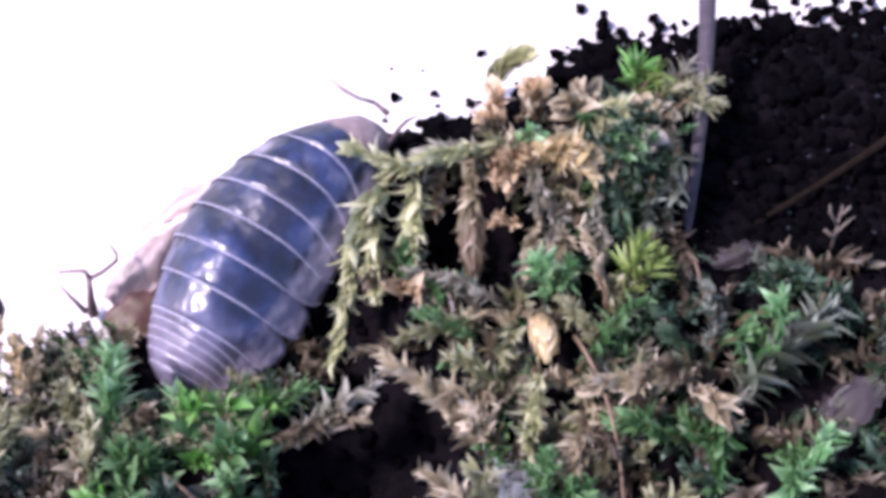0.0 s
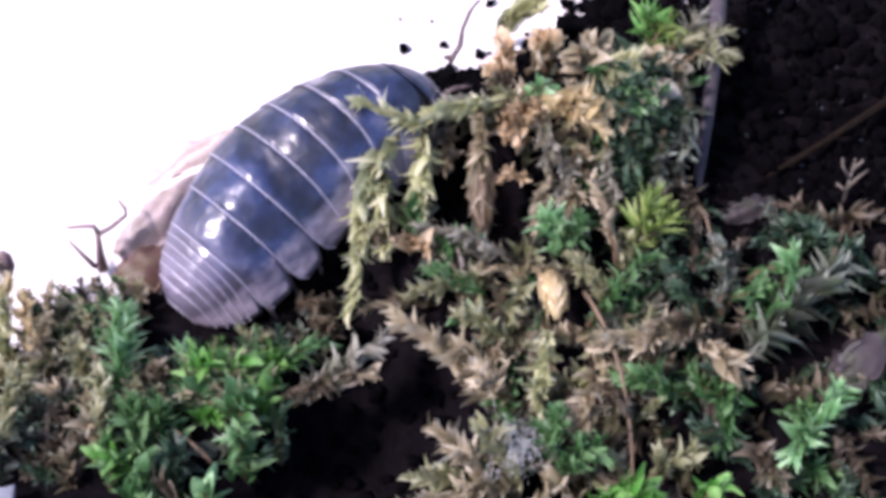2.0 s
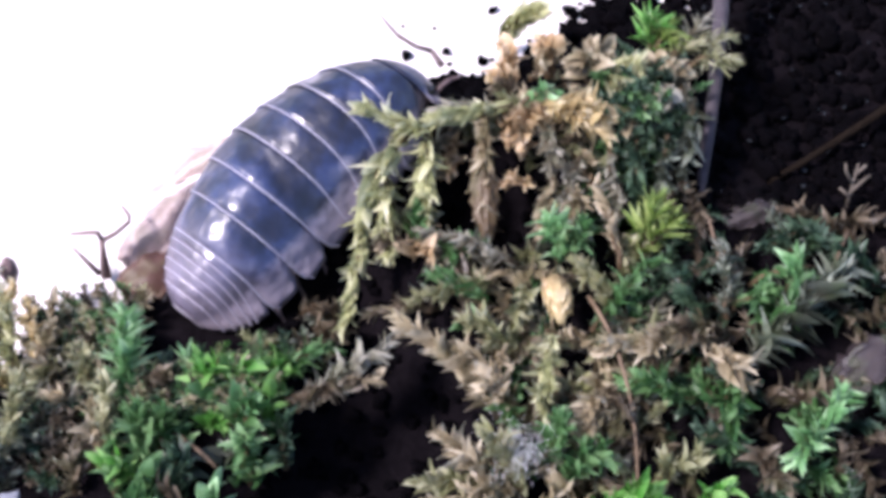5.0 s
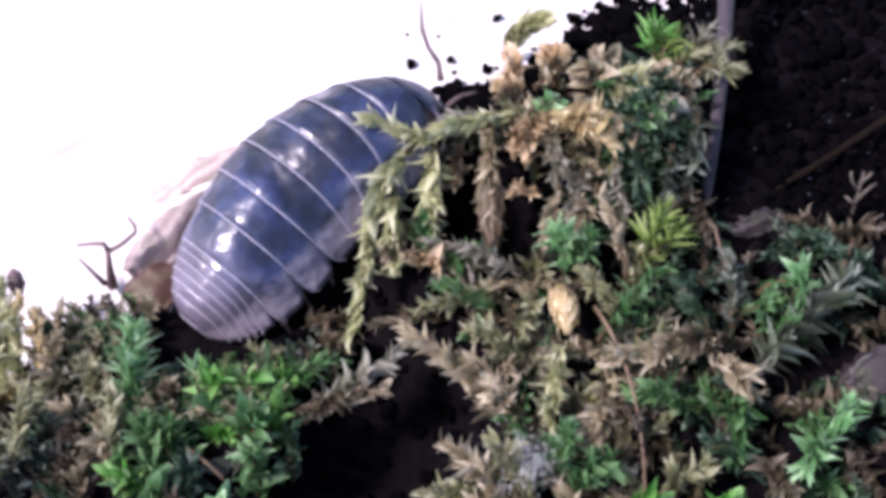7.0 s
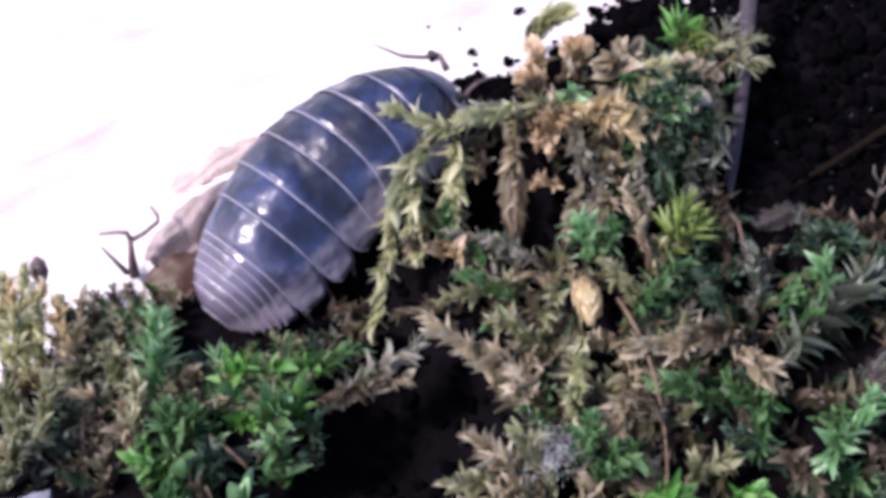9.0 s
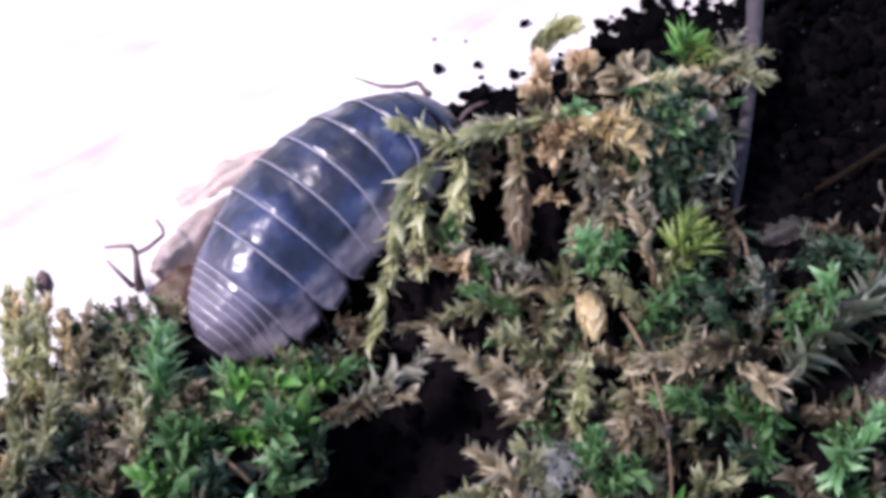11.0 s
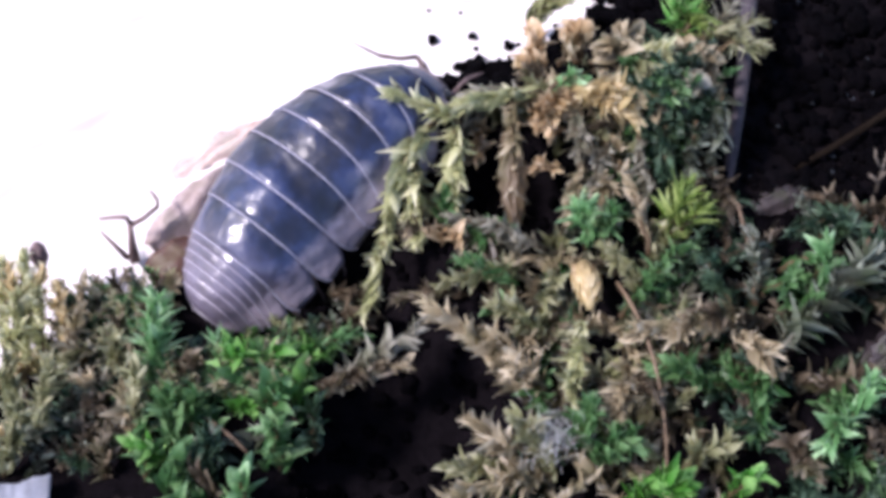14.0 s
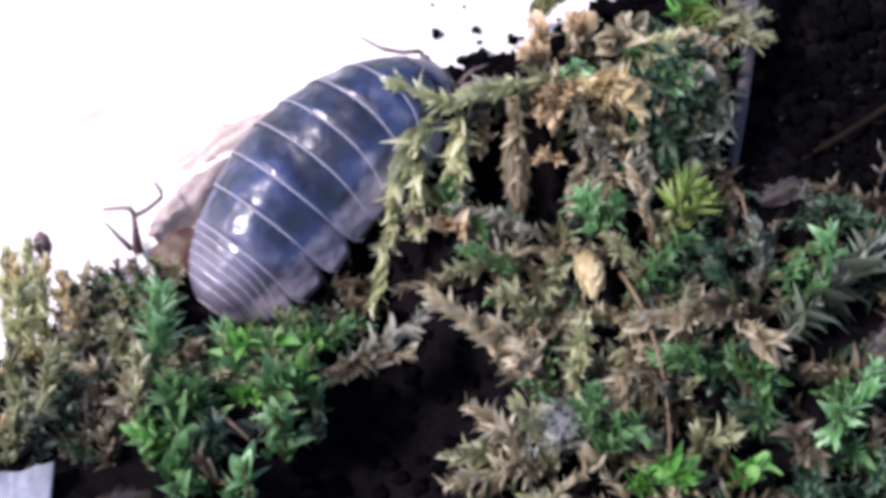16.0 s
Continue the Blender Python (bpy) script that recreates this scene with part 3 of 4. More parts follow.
    moss("mint", (-10.41, -6.30, 2.80), (-10.31, -3.72, 5.00), 32, 2.2, "lance", arch=0.3, spread=42, flat=0.75)
    moss("olive", (-10.55, -8.27, 2.80), (-10.91, -5.88, 4.60), 18, 1.5, "lance", spread=48)
    moss("brown", (-9.15, -5.76, 2.60), (-9.01, -5.18, 3.90), 14, 1.3, "cup", spread=60)
    moss("bright", (-8.07, -5.20, 3.00), (-7.04, -5.05, 4.10), 6, 1.7, "broad", spread=70)
    moss("bright", (-6.51, -5.30, 3.00), (-5.85, -4.77, 3.90), 6, 1.7, "broad", spread=70)
    moss("mint", (-6.40, -6.90, 3.60), (-5.60, -6.60, 4.80), 6, 1.7, "broad", spread=70)
    moss("brown", (-11.73, -9.25, 2.60), (-11.82, -8.02, 3.80), 18, 1.3, "lance", spread=50)
    moss("green", (-10.50, -9.46, 2.60), (-10.13, -8.52, 4.00), 10, 1.3, "broad", spread=60)
    moss("teal", (-9.04, -9.98, 2.60), (-8.62, -8.83, 4.00), 18, 1.3, "lance", spread=50)
    moss("tan", (-11.03, -8.05, 2.80), (-11.33, -6.47, 4.20), 14, 1.3, "lance", spread=35)
    moss("bright", (-6.96, -5.40, 2.80), (-7.64, -4.87, 4.20), 10, 1.6, "lance", spread=60)
    moss("green", (-6.75, -5.76, 2.60), (-5.44, -5.08, 3.60), 10, 1.5, "lance", spread=60)
    moss("mint", (-8.04, -5.31, 2.60), (-8.34, -4.07, 3.40), 8, 1.3, "narrow", spread=45)
    moss("teal", (-8.88, -5.67, 2.40), (-9.05, -4.30, 3.40), 16, 1.2, "lance", spread=45)
    moss("bright", (-5.56, -5.22, 2.40), (-4.25, -4.53, 3.40), 10, 1.5, "lance", spread=60)
    moss("bright", (-7.43, -5.45, 2.40), (-6.53, -4.65, 3.40), 8, 1.6, "lance", spread=60)
    moss("green", (-5.99, -7.62, 2.80), (-5.62, -6.73, 4.80), 12, 1.5, "broad", spread=70)
    moss("green", (-5.70, -8.90, 2.80), (-5.75, -7.96, 4.70), 16, 1.4, "broad", spread=65)
    moss("teal", (-4.53, -8.27, 2.80), (-4.45, -7.20, 4.40), 14, 1.4, "broad", spread=60)
    moss("green", (-9.58, -8.27, 2.80), (-9.62, -6.92, 4.50), 18, 1.6, "lance", spread=55)
    moss("green", (-9.00, -8.05, 2.80), (-8.75, -6.77, 4.40), 12, 1.4, "lance", spread=55)
    moss("teal", (-8.06, -9.53, 2.80), (-8.14, -8.39, 4.20), 16, 1.6, "lance", spread=55)
    moss("mint", (-6.78, -10.56, 2.80), (-6.80, -9.77, 4.60), 12, 1.5, "broad", spread=50)
    # pale beige moss column, lightened further for light off the bright wood
    moss("pale", (-15.80, -4.39, 1.60), (-15.93, -0.82, 3.60), 26, 1.5, "lance", arch=0.2, spread=48)
    moss("blond", (-15.48, -3.67, 1.60), (-16.46, -1.20, 3.40), 20, 1.4, "lance", arch=0.2, spread=55)
    moss("pale", (-16.78, -3.67, 1.60), (-16.82, -0.95, 3.40), 20, 1.3, "lance", arch=0.2, spread=55)
    moss("pale", (-16.38, -4.15, 1.60), (-16.08, -2.18, 3.40), 18, 1.3, "lance", arch=0.2, spread=55)
    moss("blond", (-15.89, -3.19, 1.60), (-15.27, -1.20, 3.40), 20, 1.2, "lance", arch=0.2, spread=55)
    moss("tan", (-14.30, -4.39, 1.60), (-13.73, -2.93, 3.00), 20, 1.2, "lance", arch=0.2, spread=55)
    moss("pale", (-15.19, -4.15, 1.60), (-15.41, -2.07, 3.20), 20, 1.2, "lance", arch=0.2, spread=42)
    moss("blond", (-14.25, -3.58, 1.40), (-14.74, -1.49, 2.80), 16, 1.1, "lance", spread=42)
    moss("tan", (-13.91, -2.85, 1.40), (-13.82, -1.12, 2.80), 14, 1.0, "lance", spread=42)
    moss("olive", (-15.11, -7.84, 2.80), (-15.41, -5.64, 4.80), 22, 1.4, "lance", spread=48)
    moss("olive", (-14.47, -8.05, 2.80), (-13.87, -5.86, 4.80), 22, 1.4, "lance", spread=48)
    moss("olive", (-15.51, -9.11, 2.80), (-14.29, -7.88, 5.00), 22, 1.4, "lance", spread=48)
    moss("olive", (-11.79, -4.99, 2.40), (-12.35, -3.84, 3.40), 16, 1.2, "lance", spread=48)
    return hanging


HANGING = build_moss()


def moss_line(x):
    """How far back the moss reaches at x."""
    return float(np.interp(x, (-40, -17, -10, -7.5, -2, 0.5, 4, 9.6, 10.5, 11.2, 30), (-19, -3, 0.2, -3.6, 1.0, 5.6, 8.6, 9.0, 8.0, 1.9, 2.3)))


def bare(x, y):
    along, across = 0.59 * (x + 5.4) + 0.81 * (y - 2.6), 0.81 * (x + 5.4) - 0.59 * (y - 2.6)
    if (along / 9.6) ** 2 + (across / 4.2) ** 2 < 1:
        return True
    if math.hypot(x + 9.0, y + 2.6) < 2.3 or math.hypot(x + 6.8, y + 3.0) < 2.2 or math.hypot(x + 15.3, y + 11.0) < 2.4 or math.hypot(x + 13.0, y + 7.4) < 1.5:
        return True
    holes = ((-0.9, -6.6, 3.9, 2.9), (-3.4, -10.8, 3.6, 2.7), (-11.2, -10.6, 1.7, 1.3), (3.2, 2.6, 2.4, 2.2), (-1.6, -2.2, 2.6, 2.4), (-12.8, -8.6, 1.5, 2.0))
    return any(((x - cx) / rx) ** 2 + ((y - cy) / ry) ** 2 < 1 for cx, cy, rx, ry in holes)


def build_carpet():
    rng = random.Random(21)
    heaps = {tone: Heap() for tone in LEAF}
    for i in range(2000):
        x, y = rng.uniform(-27, 30), rng.uniform(-22, 10)
        if y > moss_line(x) - rng.uniform(0, 0.8) or bare(x, y) or (x > 9 and fbm(x, y, 0.55, 9.0) > 0.12):
            continue
        z = height(x, y) - 0.1
        if x < -11.5:
            # pale tones partly stand for the glow of the bright wood beside them
            tones, form = ("olive", "pale", "tan", "olive", "grey", "teal", "blond"), "lance"
        elif x < -4.5:
            tones, form = ("green", "bright", "teal", "brown", "green", "drab"), rng.choice(("lance", "lance", "broad"))
        elif 7 < x < 12.5 and y > 1.5:
            tones, form = ("teal", "teal", "green", "teal"), "narrow"
        # towards the right, darker leaf colours also imitate the light falling off
        elif x > 11 and y > -1.5:
            tones, form = ("teal", "brown", "teal", "drab", "teal"), "lance"
        elif x > 9:
            tones, form = ("teal", "teal", "green", "teal", "teal", "brown"), "lance"
        elif y > 3:
            tones, form = ("olive", "tan", "rust", "brown", "olive"), "lance"
        else:
            tones, form = ("olive", "pale", "grey", "brown", "tan", "green", "green", "drab", "olive"), "lance"
        tone = rng.choice(tones)
        a, tilt, long = rng.uniform(0, 6.283), rng.uniform(0.5, 1.35), rng.uniform(1.2, 2.6)
        d = V(math.cos(a) * math.sin(tilt), math.sin(a) * math.sin(tilt), math.cos(tilt))
        base = V(x, y, z)
        tip = base + d * long * 0.8
        if bare(tip[0], tip[1]) or tip[1] > moss_line(tip[0]) + 0.3:
            continue
        mid = base + V(0, 0, long * 0.55)
        small = 0.75 if tone == "teal" else 1.0
        heaps[tone].shoot(bezier(base, mid, tip, 6), int(long * (17 if form != "broad" else 4)), small * rng.uniform(0.7, 1.15) * (1.25 if form == "broad" else 1), form, rng, rng.uniform(22, 40), rng.uniform(0, 0.5))
    # fine dark moss along the wood's edge
    for i in range(260):
        x = rng.uniform(-15, -5.5)
        y = moss_line(x) + rng.uniform(-2.6, 0.3)
        if x > -11.2:
            y = -4.7 + rng.uniform(-1.2, 0.3)
        base = V(x, y, max(0.1, height(x, y)))
        tip = base + V(rng.gauss(0, 0.5), rng.gauss(0.1, 0.5), rng.uniform(0.8, 1.7))
        heaps[rng.choice(("teal", "green", "olive", "tan", "olive", "brown"))].shoot(bezier(base, (base + tip) / 2 + V(0, 0, 0.2), tip, 5), 22, 0.55, "narrow", rng, 55)
    for i in range(330):
        x, y = rng.uniform(-14.8, -9.6), rng.uniform(-3.4, 0.5)
        if y > moss_line(x) + 0.35 or (x > -11 and y > -3.0 + (-11 - x) * 0.9):
            continue
        base = V(x, y, max(0.1, height(x, y)))
        tip = base + V(rng.gauss(0, 0.5), rng.gauss(0.1, 0.4), rng.uniform(0.9, 1.9))
        heaps[rng.choice(("teal", "brown", "olive", "green", "tan"))].shoot(bezier(base, (base + tip) / 2 + V(0, 0, 0.2), tip, 5), 26, 0.55, "lance", rng, 50)
    for i in range(170):
        x, y = rng.uniform(7.4, 10.4), rng.uniform(1.6, 7.0)
        x -= 0.7 * smooth(5.5, 3.0, y)
        base = V(x, y, height(x, y))
        tip = base + V(rng.gauss(0, 0.5), rng.gauss(-0.3, 0.4), rng.uniform(0.6, 1.4))
        heaps[rng.choice(("teal", "teal", "teal", "green"))].shoot(bezier(base, (base + tip) / 2 + V(0, 0, 0.2), tip, 5), 24, 0.6, "lance", rng, 50)
    # low fuzz of fine moss and rotting leaves beside the tail
    for i in range(240):
        x = rng.uniform(-9.6, -2.2)
        if x > -5.4 and rng.random() < 0.85:
            continue
        y = float(np.interp(x, (-9.6, -7.5, -5, -3.4, -2.2), (-4.3, -4.0, -2.9, -1.3, -0.2))) - abs(rng.gauss(0, 0.9))
        base = V(x, y, max(0.05, height(x, y)))
        tip = base + V(rng.gauss(0.1, 0.6), rng.gauss(0, 0.5), rng.uniform(0.3, 0.8))
        tones = ("olive", "green", "bright", "green", "teal") if x < -5.0 else ("brown", "brown", "drab", "rust", "teal", "drab")
        heaps[rng.choice(tones)].shoot(bezier(base, (base + tip) / 2 + V(0, 0, 0.2), tip, 5), 20, 0.6, "lance", rng, 50)
    for i in range(90):
        x, y = -13.6 + rng.gauss(0, 0.9), -7.2 + rng.gauss(0, 0.9)
        base = V(x, y, max(0.05, height(x, y)))
        tip = base + V(rng.gauss(0, 0.6), rng.gauss(0, 0.5), rng.uniform(0.3, 0.9))
        heaps[rng.choice(("brown", "drab", "brown", "teal"))].shoot(bezier(base, (base + tip) / 2 + V(0, 0, 0.2), tip, 5), 20, 0.6, "lance", rng, 50)
    # withered stems lying beneath, in darker tones past x = 9 for the falloff
    for i in range(260):
        x, y = rng.uniform(-14, 22), rng.uniform(-13, 8)
        if y > moss_line(x) - 0.6 or bare(x, y) or x < -3:
            continue
        a = rng.uniform(0, 6.283)
        base = V(x, y, height(x, y) + 0.3)
        tip = base + V(math.cos(a), math.sin(a), 0.15) * rng.uniform(2, 4)
        if bare(tip[0], tip[1]) or tip[1] > moss_line(tip[0]) - 0.5:
            continue
        heaps[rng.choice(("brown", "brown", "grey", "tan") if x < 9 else ("brown", "brown", "teal"))].shoot(bezier(base, (base + tip) / 2 + V(0, 0, 0.6), tip, 6), 30, 0.9, "lance", rng, 36)
    for tone, heap in heaps.items():
        if heap.faces:
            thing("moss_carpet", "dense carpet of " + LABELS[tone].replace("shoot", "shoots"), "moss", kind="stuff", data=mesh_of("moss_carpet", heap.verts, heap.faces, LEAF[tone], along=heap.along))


build_carpet()


# ---- sticks, dead leaves and other litter ----
PAPER = leaf_material("papery_pink_grey", (0.12, 0.085, 0.08), (0.50, 0.41, 0.40), (0.74, 0.65, 0.64), 0.3, 0.55, 0.8)
FLAKE = leaf_material("pinkish_bark", (0.42, 0.32, 0.29), (0.82, 0.70, 0.66), (0.95, 0.89, 0.87), 0.1, 0.7, 0.5)
RED = leaf_material("reddish_brown_leaf", (0.045, 0.02, 0.016), (0.14, 0.072, 0.058), (0.36, 0.23, 0.20), 0.25, 0.6)
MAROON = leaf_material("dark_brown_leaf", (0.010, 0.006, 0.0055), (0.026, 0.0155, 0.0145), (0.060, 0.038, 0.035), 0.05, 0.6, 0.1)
# lilac brown taken down to near black: the right side's dimness in the colour
LILAC_DIM = leaf_material("lilac_brown_leaf_dimmed", (0.008, 0.0055, 0.0065), (0.019, 0.0135, 0.016), (0.046, 0.034, 0.038), 0.05, 0.6, 0.0)
SERE = leaf_material("tan_brown_leaf", (0.035, 0.023, 0.013), (0.13, 0.09, 0.048), (0.30, 0.23, 0.14), 0.4, 0.5, 0.3)
DARK_TWIG = stalk_material("forked_twig", (0.07, 0.045, 0.045), (0.20, 0.14, 0.135))
STALK = stalk_material("pale_brown_stalk", (0.06, 0.04, 0.026), (0.18, 0.13, 0.085))
STRAW_PALE = stalk_material("pale_sprig", (0.06, 0.05, 0.04), (0.17, 0.145, 0.115))
FUZZ = Mat("white_threads").set(Base_Color=(0.82, 0.83, 0.80), Roughness=0.6).m
# white paper in blue-grey: its shade is put into the base colour
SCRAP = Mat("white_paper_shaded")
SCRAP.set(Base_Color=SCRAP.ramp(SCRAP.noise(600, 4), (0.35, (0.15, 0.165, 0.20)), (0.65, (0.30, 0.32, 0.36))), Roughness=0.7)
SCRAP.bump(SCRAP.noise(2500, 4), 0.4, 0.0001)
SCRAP = SCRAP.m


def shell_leaf(a, b, half, dome, material, thick=0.07):
    """A curled leaf from a to b, arched across its length, with ragged edges and a little thickness."""
    a, b = np.array(a, float), np.array(b, float)
    d = unit(b - a)
    side = unit(np.cross(V(0, 0, 1), d))
    up = np.cross(d, side)
    top, rows, cols = [], 14, 12
    for i in range(rows + 1):
        u = i / rows
        w = half * (math.sin(math.pi * (0.10 + 0.84 * u)) ** 0.6) * (1 + 0.35 * noise.noise(Vector((u * 13, a[0], 3))))
        for j in range(cols + 1):
            v = -1 + 2 * j / cols
            lift = dome * (1 - v * v) * math.sin(math.pi * (0.12 + 0.8 * u)) + 0.3 * noise.noise(Vector((u * 5, v * 3, a[1]))) + 0.22 * noise.noise(Vector((u * 17, v * 7, a[1])))
            top.append(a + (b - a) * u + side * w * v + up * lift)
    n, m = cols + 1, len(top)
    verts = top + [p - up * thick for p in top]
    faces = []
    for i in range(rows):
        for j in range(cols):
            k = i * n + j
            faces += [(k, k + n, k + n + 1, k + 1), (m + k, m + k + 1, m + k + n + 1, m + k + n)]
    for i in range(rows):
        for k in (i * n, i * n + cols):
            faces.append((k, k + n, m + k + n, m + k))
    for j in range(cols):
        for k in (j, rows * n + j):
            faces.append((k, k + 1, m + k + 1, m + k))
    return mesh_of("dead_leaf", verts, faces, material)


def scrap():
    """A torn sheet that leans against the moss, its upper edge ragged."""
    top, bottom, n = [], [], 24
    for i in range(n + 1):
        u = i / n
        x = -17.8 + 4.2 * u
        y = -10.4 + 0.12 * math.sin(5 * u) + 0.25 * noise.noise(Vector((u * 8, 1, 0))) + 0.45 * smooth(0.7, 0.97, u)
        top.append(V(x, y + 0.7, 3.5 + 0.25 * u + 0.4 * noise.noise(Vector((u * 11, 0, 0)))))
        bottom.append(V(x, -13.0, 2.7 + 0.2 * u))
    verts = top + bottom + [p + V(0, -0.05, -0.22) for p in top] + [p + V(0, -0.05, -0.22) for p in bottom]
    k = n + 1
    faces = []
    for i in range(n):
        faces += [(i, k + i, k + i + 1, i + 1), (2 * k + i, 2 * k + i + 1, 3 * k + i + 1, 3 * k + i), (i, i + 1, 2 * k + i + 1, 2 * k + i), (k + i + 1, k + i, 3 * k + i, 3 * k + i + 1)]
    faces += [(0, 2 * k, 3 * k, k), (n, k + n, 3 * k + n, 2 * k + n)]
    return mesh_of("paper_scrap", verts, faces, SCRAP)


def build_litter():
    # a flat straw that stands out of the moss
    pts = bezier((11.15, 2.1, 3.2), (12.8, 8.87, 4.9), (13.55, 16.5, 5.0), 14)
    verts, faces = tube(pts, [0.20 + 0.22 * i / 13 for i in range(14)], 10)
    thing("straw", "dull lilac-grey dry grass straw leaning from the moss", "straw", data=mesh_of("straw", verts, faces, STRAW))
    pts = bezier((13.2, 3.6, 2.0), (17, 5.6, 2.4), (21.5, 8.5, 3.6), 10)
    verts, faces = tube(pts, [0.11 + 0.10 * i / 9 for i in range(10)], 8)
    thing("twig", "dark brown bare twig lying on black soil", "twig", data=mesh_of("twig", verts, faces, TWIG))
    # curved dry stalk
    pts = bezier((6.5, -2.2, 4.4), (8.0, -5.6, 5.6), (7.8, -9.8, 3.6), 14)
    verts, faces = tube(pts, [0.09 - 0.003 * i for i in range(14)], 7)
    thing("dry_stalk", "thin curved pale brown dry stalk over the moss", "stalk", data=mesh_of("dry_stalk", verts, faces, STALK))
    # forked bare twig at the edge of the moss
    fork = thing("forked_twig", "small dark forked twig standing at the moss edge", "twig", Matrix.Translation(V(-12.6, 1.0, 0.4) * MM))
    for points, r in ((((0, 0, 0), (0.02, 0.35, 0.9), (0.1, 0.7, 1.8)), (0.24, 0.16, 0.11)),
                      (((0.1, 0.7, 1.8), (-0.02, 0.82, 2.05), (-0.4, 0.86, 2.0), (-1.15, 0.92, 1.8)), (0.11, 0.1, 0.08, 0.05)),
                      (((0.1, 0.66, 1.7), (0.6, 1.0, 1.7), (1.12, 1.48, 1.8), (1.1, 1.75, 1.9), (0.8, 2.1, 2.0)), (0.11, 0.1, 0.09, 0.08, 0.05)),
                      (((-0.25, 0, 0.2), (-0.6, 0.2, 0.7), (-1.15, 0.6, 1.3)), (0.13, 0.1, 0.04))):
        verts, faces = tube(points, r, 7)
        part("branch", mesh_of("branch", verts, faces, DARK_TWIG), fork)
    # pale curled dead leaf beside the woodlouse
    thing("dead_leaf", "pinkish grey curled papery dead leaf beside the woodlouse", "leaf", data=shell_leaf((-12.1, 1.7, 0.1), (-8.6, 5.6, 0.3), 1.0, 1.3, PAPER))
    thing("bark_flake", "thin pinkish brown bark flake lying on pale wood", "bark", data=shell_leaf((-11.6, 5.4, 0.06), (-7.6, 8.2, 0.08), 0.62, 0.3, FLAKE))
    thing("dead_leaf", "reddish brown crumpled dead leaf under the woodlouse", "leaf", data=shell_leaf((-12.0, 0.5, 0.2), (-9.0, 1.7, 0.5), 1.0, 1.0, RED))
    thing("dead_leaf", "lilac brown dead leaf in the moss, colour darkened for dim light", "leaf", data=shell_leaf((15.2, -5.6, 3.4), (17.5, -4.2, 4.7), 0.8, 0.35, LILAC_DIM))
    thing("dead_leaf", "pinkish grey curled dead leaf on dark moss, colour darkened for dim light", "leaf", data=shell_leaf((12.3, 2.0, 2.8), (14.6, 2.5, 3.2), 0.55, 0.5, LILAC_DIM))
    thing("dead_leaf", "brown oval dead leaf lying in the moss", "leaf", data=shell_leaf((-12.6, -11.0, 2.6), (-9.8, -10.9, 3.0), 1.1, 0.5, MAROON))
    thing("dead_leaf", "tan brown translucent dead leaf hanging under the moss", "leaf", data=shell_leaf((2.66, 4.09, 5.1), (2.85, 0.50, 3.9), 0.55, 0.3, SERE))
    # tan pointed bud under a green tuft
    bud = thing("moss_bud", "plump tan pointed bud with papery scales", "bud", Matrix.Translation(V(5.2, -1.7, 4.9) * MM))
    rng = random.Random(8)
    pts = [V(0.16 * u, -2.0 * u, 0.35 * math.sin(2.5 * u)) for u in np.linspace(0, 1, 10)]
    girth = [0.10 + 0.36 * math.sin(math.pi * (0.08 + 0.9 * u) ** 0.8) for u in np.linspace(0, 1, 10)]
    verts, faces = tube(pts, girth, 10)
    part("core", mesh_of("core", verts, faces, LEAF["blond"], along=np.linspace(0.1, 0.7, 10).repeat(10)), bud)
    for row in range(6):
        for n in range(7):
            u = 0.02 + 0.13 * row
            a = 2 * math.pi * (n + 0.5 * (row % 2)) / 7 + rng.uniform(-0.15, 0.15)
            f = u * 9
            k = int(f)
            p, r = pts[k] + (f - k) * (pts[k + 1] - pts[k]), girth[k] + (f - k) * (girth[k + 1] - girth[k])
            out = V(math.cos(a), 0, math.sin(a))
            slope = (girth[min(9, k + 3)] - girth[k]) / 0.78
            x = unit(V(0.07, -1, 0.05) + out * (0.7 * slope + rng.uniform(0.05, 0.16)))
            y = unit(np.cross(out, x))
            turn = np.stack([x, y, np.cross(x, y)], 1) * rng.uniform(0.6, 0.8) * (1 - 0.05 * row)
            m = Matrix([[*turn[r3], (p + out * (r + 0.02))[r3] * MM] for r3 in range(3)] + [[0, 0, 0, 1]])
            part("scale", leaf_mesh("broad" if row < 4 else "lance", rng.randrange(3), "rust" if row < 2 else "blond"), bud, at=m)
    # small dry sprig
    sprig = thing("dry_sprig", "tiny pale branched dry sprig standing in the moss", "sprig", Matrix.Translation(V(17.2, 2.5, 3.2) * MM))
    for points in (((0, 0, 0), (0.1, 0.5, 0.9), (0.15, 0.9, 1.7)), ((0.05, 0.3, 0.5), (0.4, 0.5, 1.0), (0.75, 0.7, 1.2)), ((0.1, 0.5, 0.9), (-0.25, 0.8, 1.3), (-0.35, 0.9, 1.7)), ((0.12, 0.7, 1.2), (0.5, 0.9, 1.6)), ((0.05, 0.2, 0.4), (-0.4, 0.4, 0.7))):
        verts, faces = tube(points, [0.075, 0.05, 0.03][: len(points)], 6)
        part("branch", mesh_of("branch", verts, faces, STRAW_PALE), sprig)
    # torn white fragment under the moss, coloured as if in shade
    thing("paper_scrap", "torn thick white paper scrap half under moss", "paper", data=scrap())
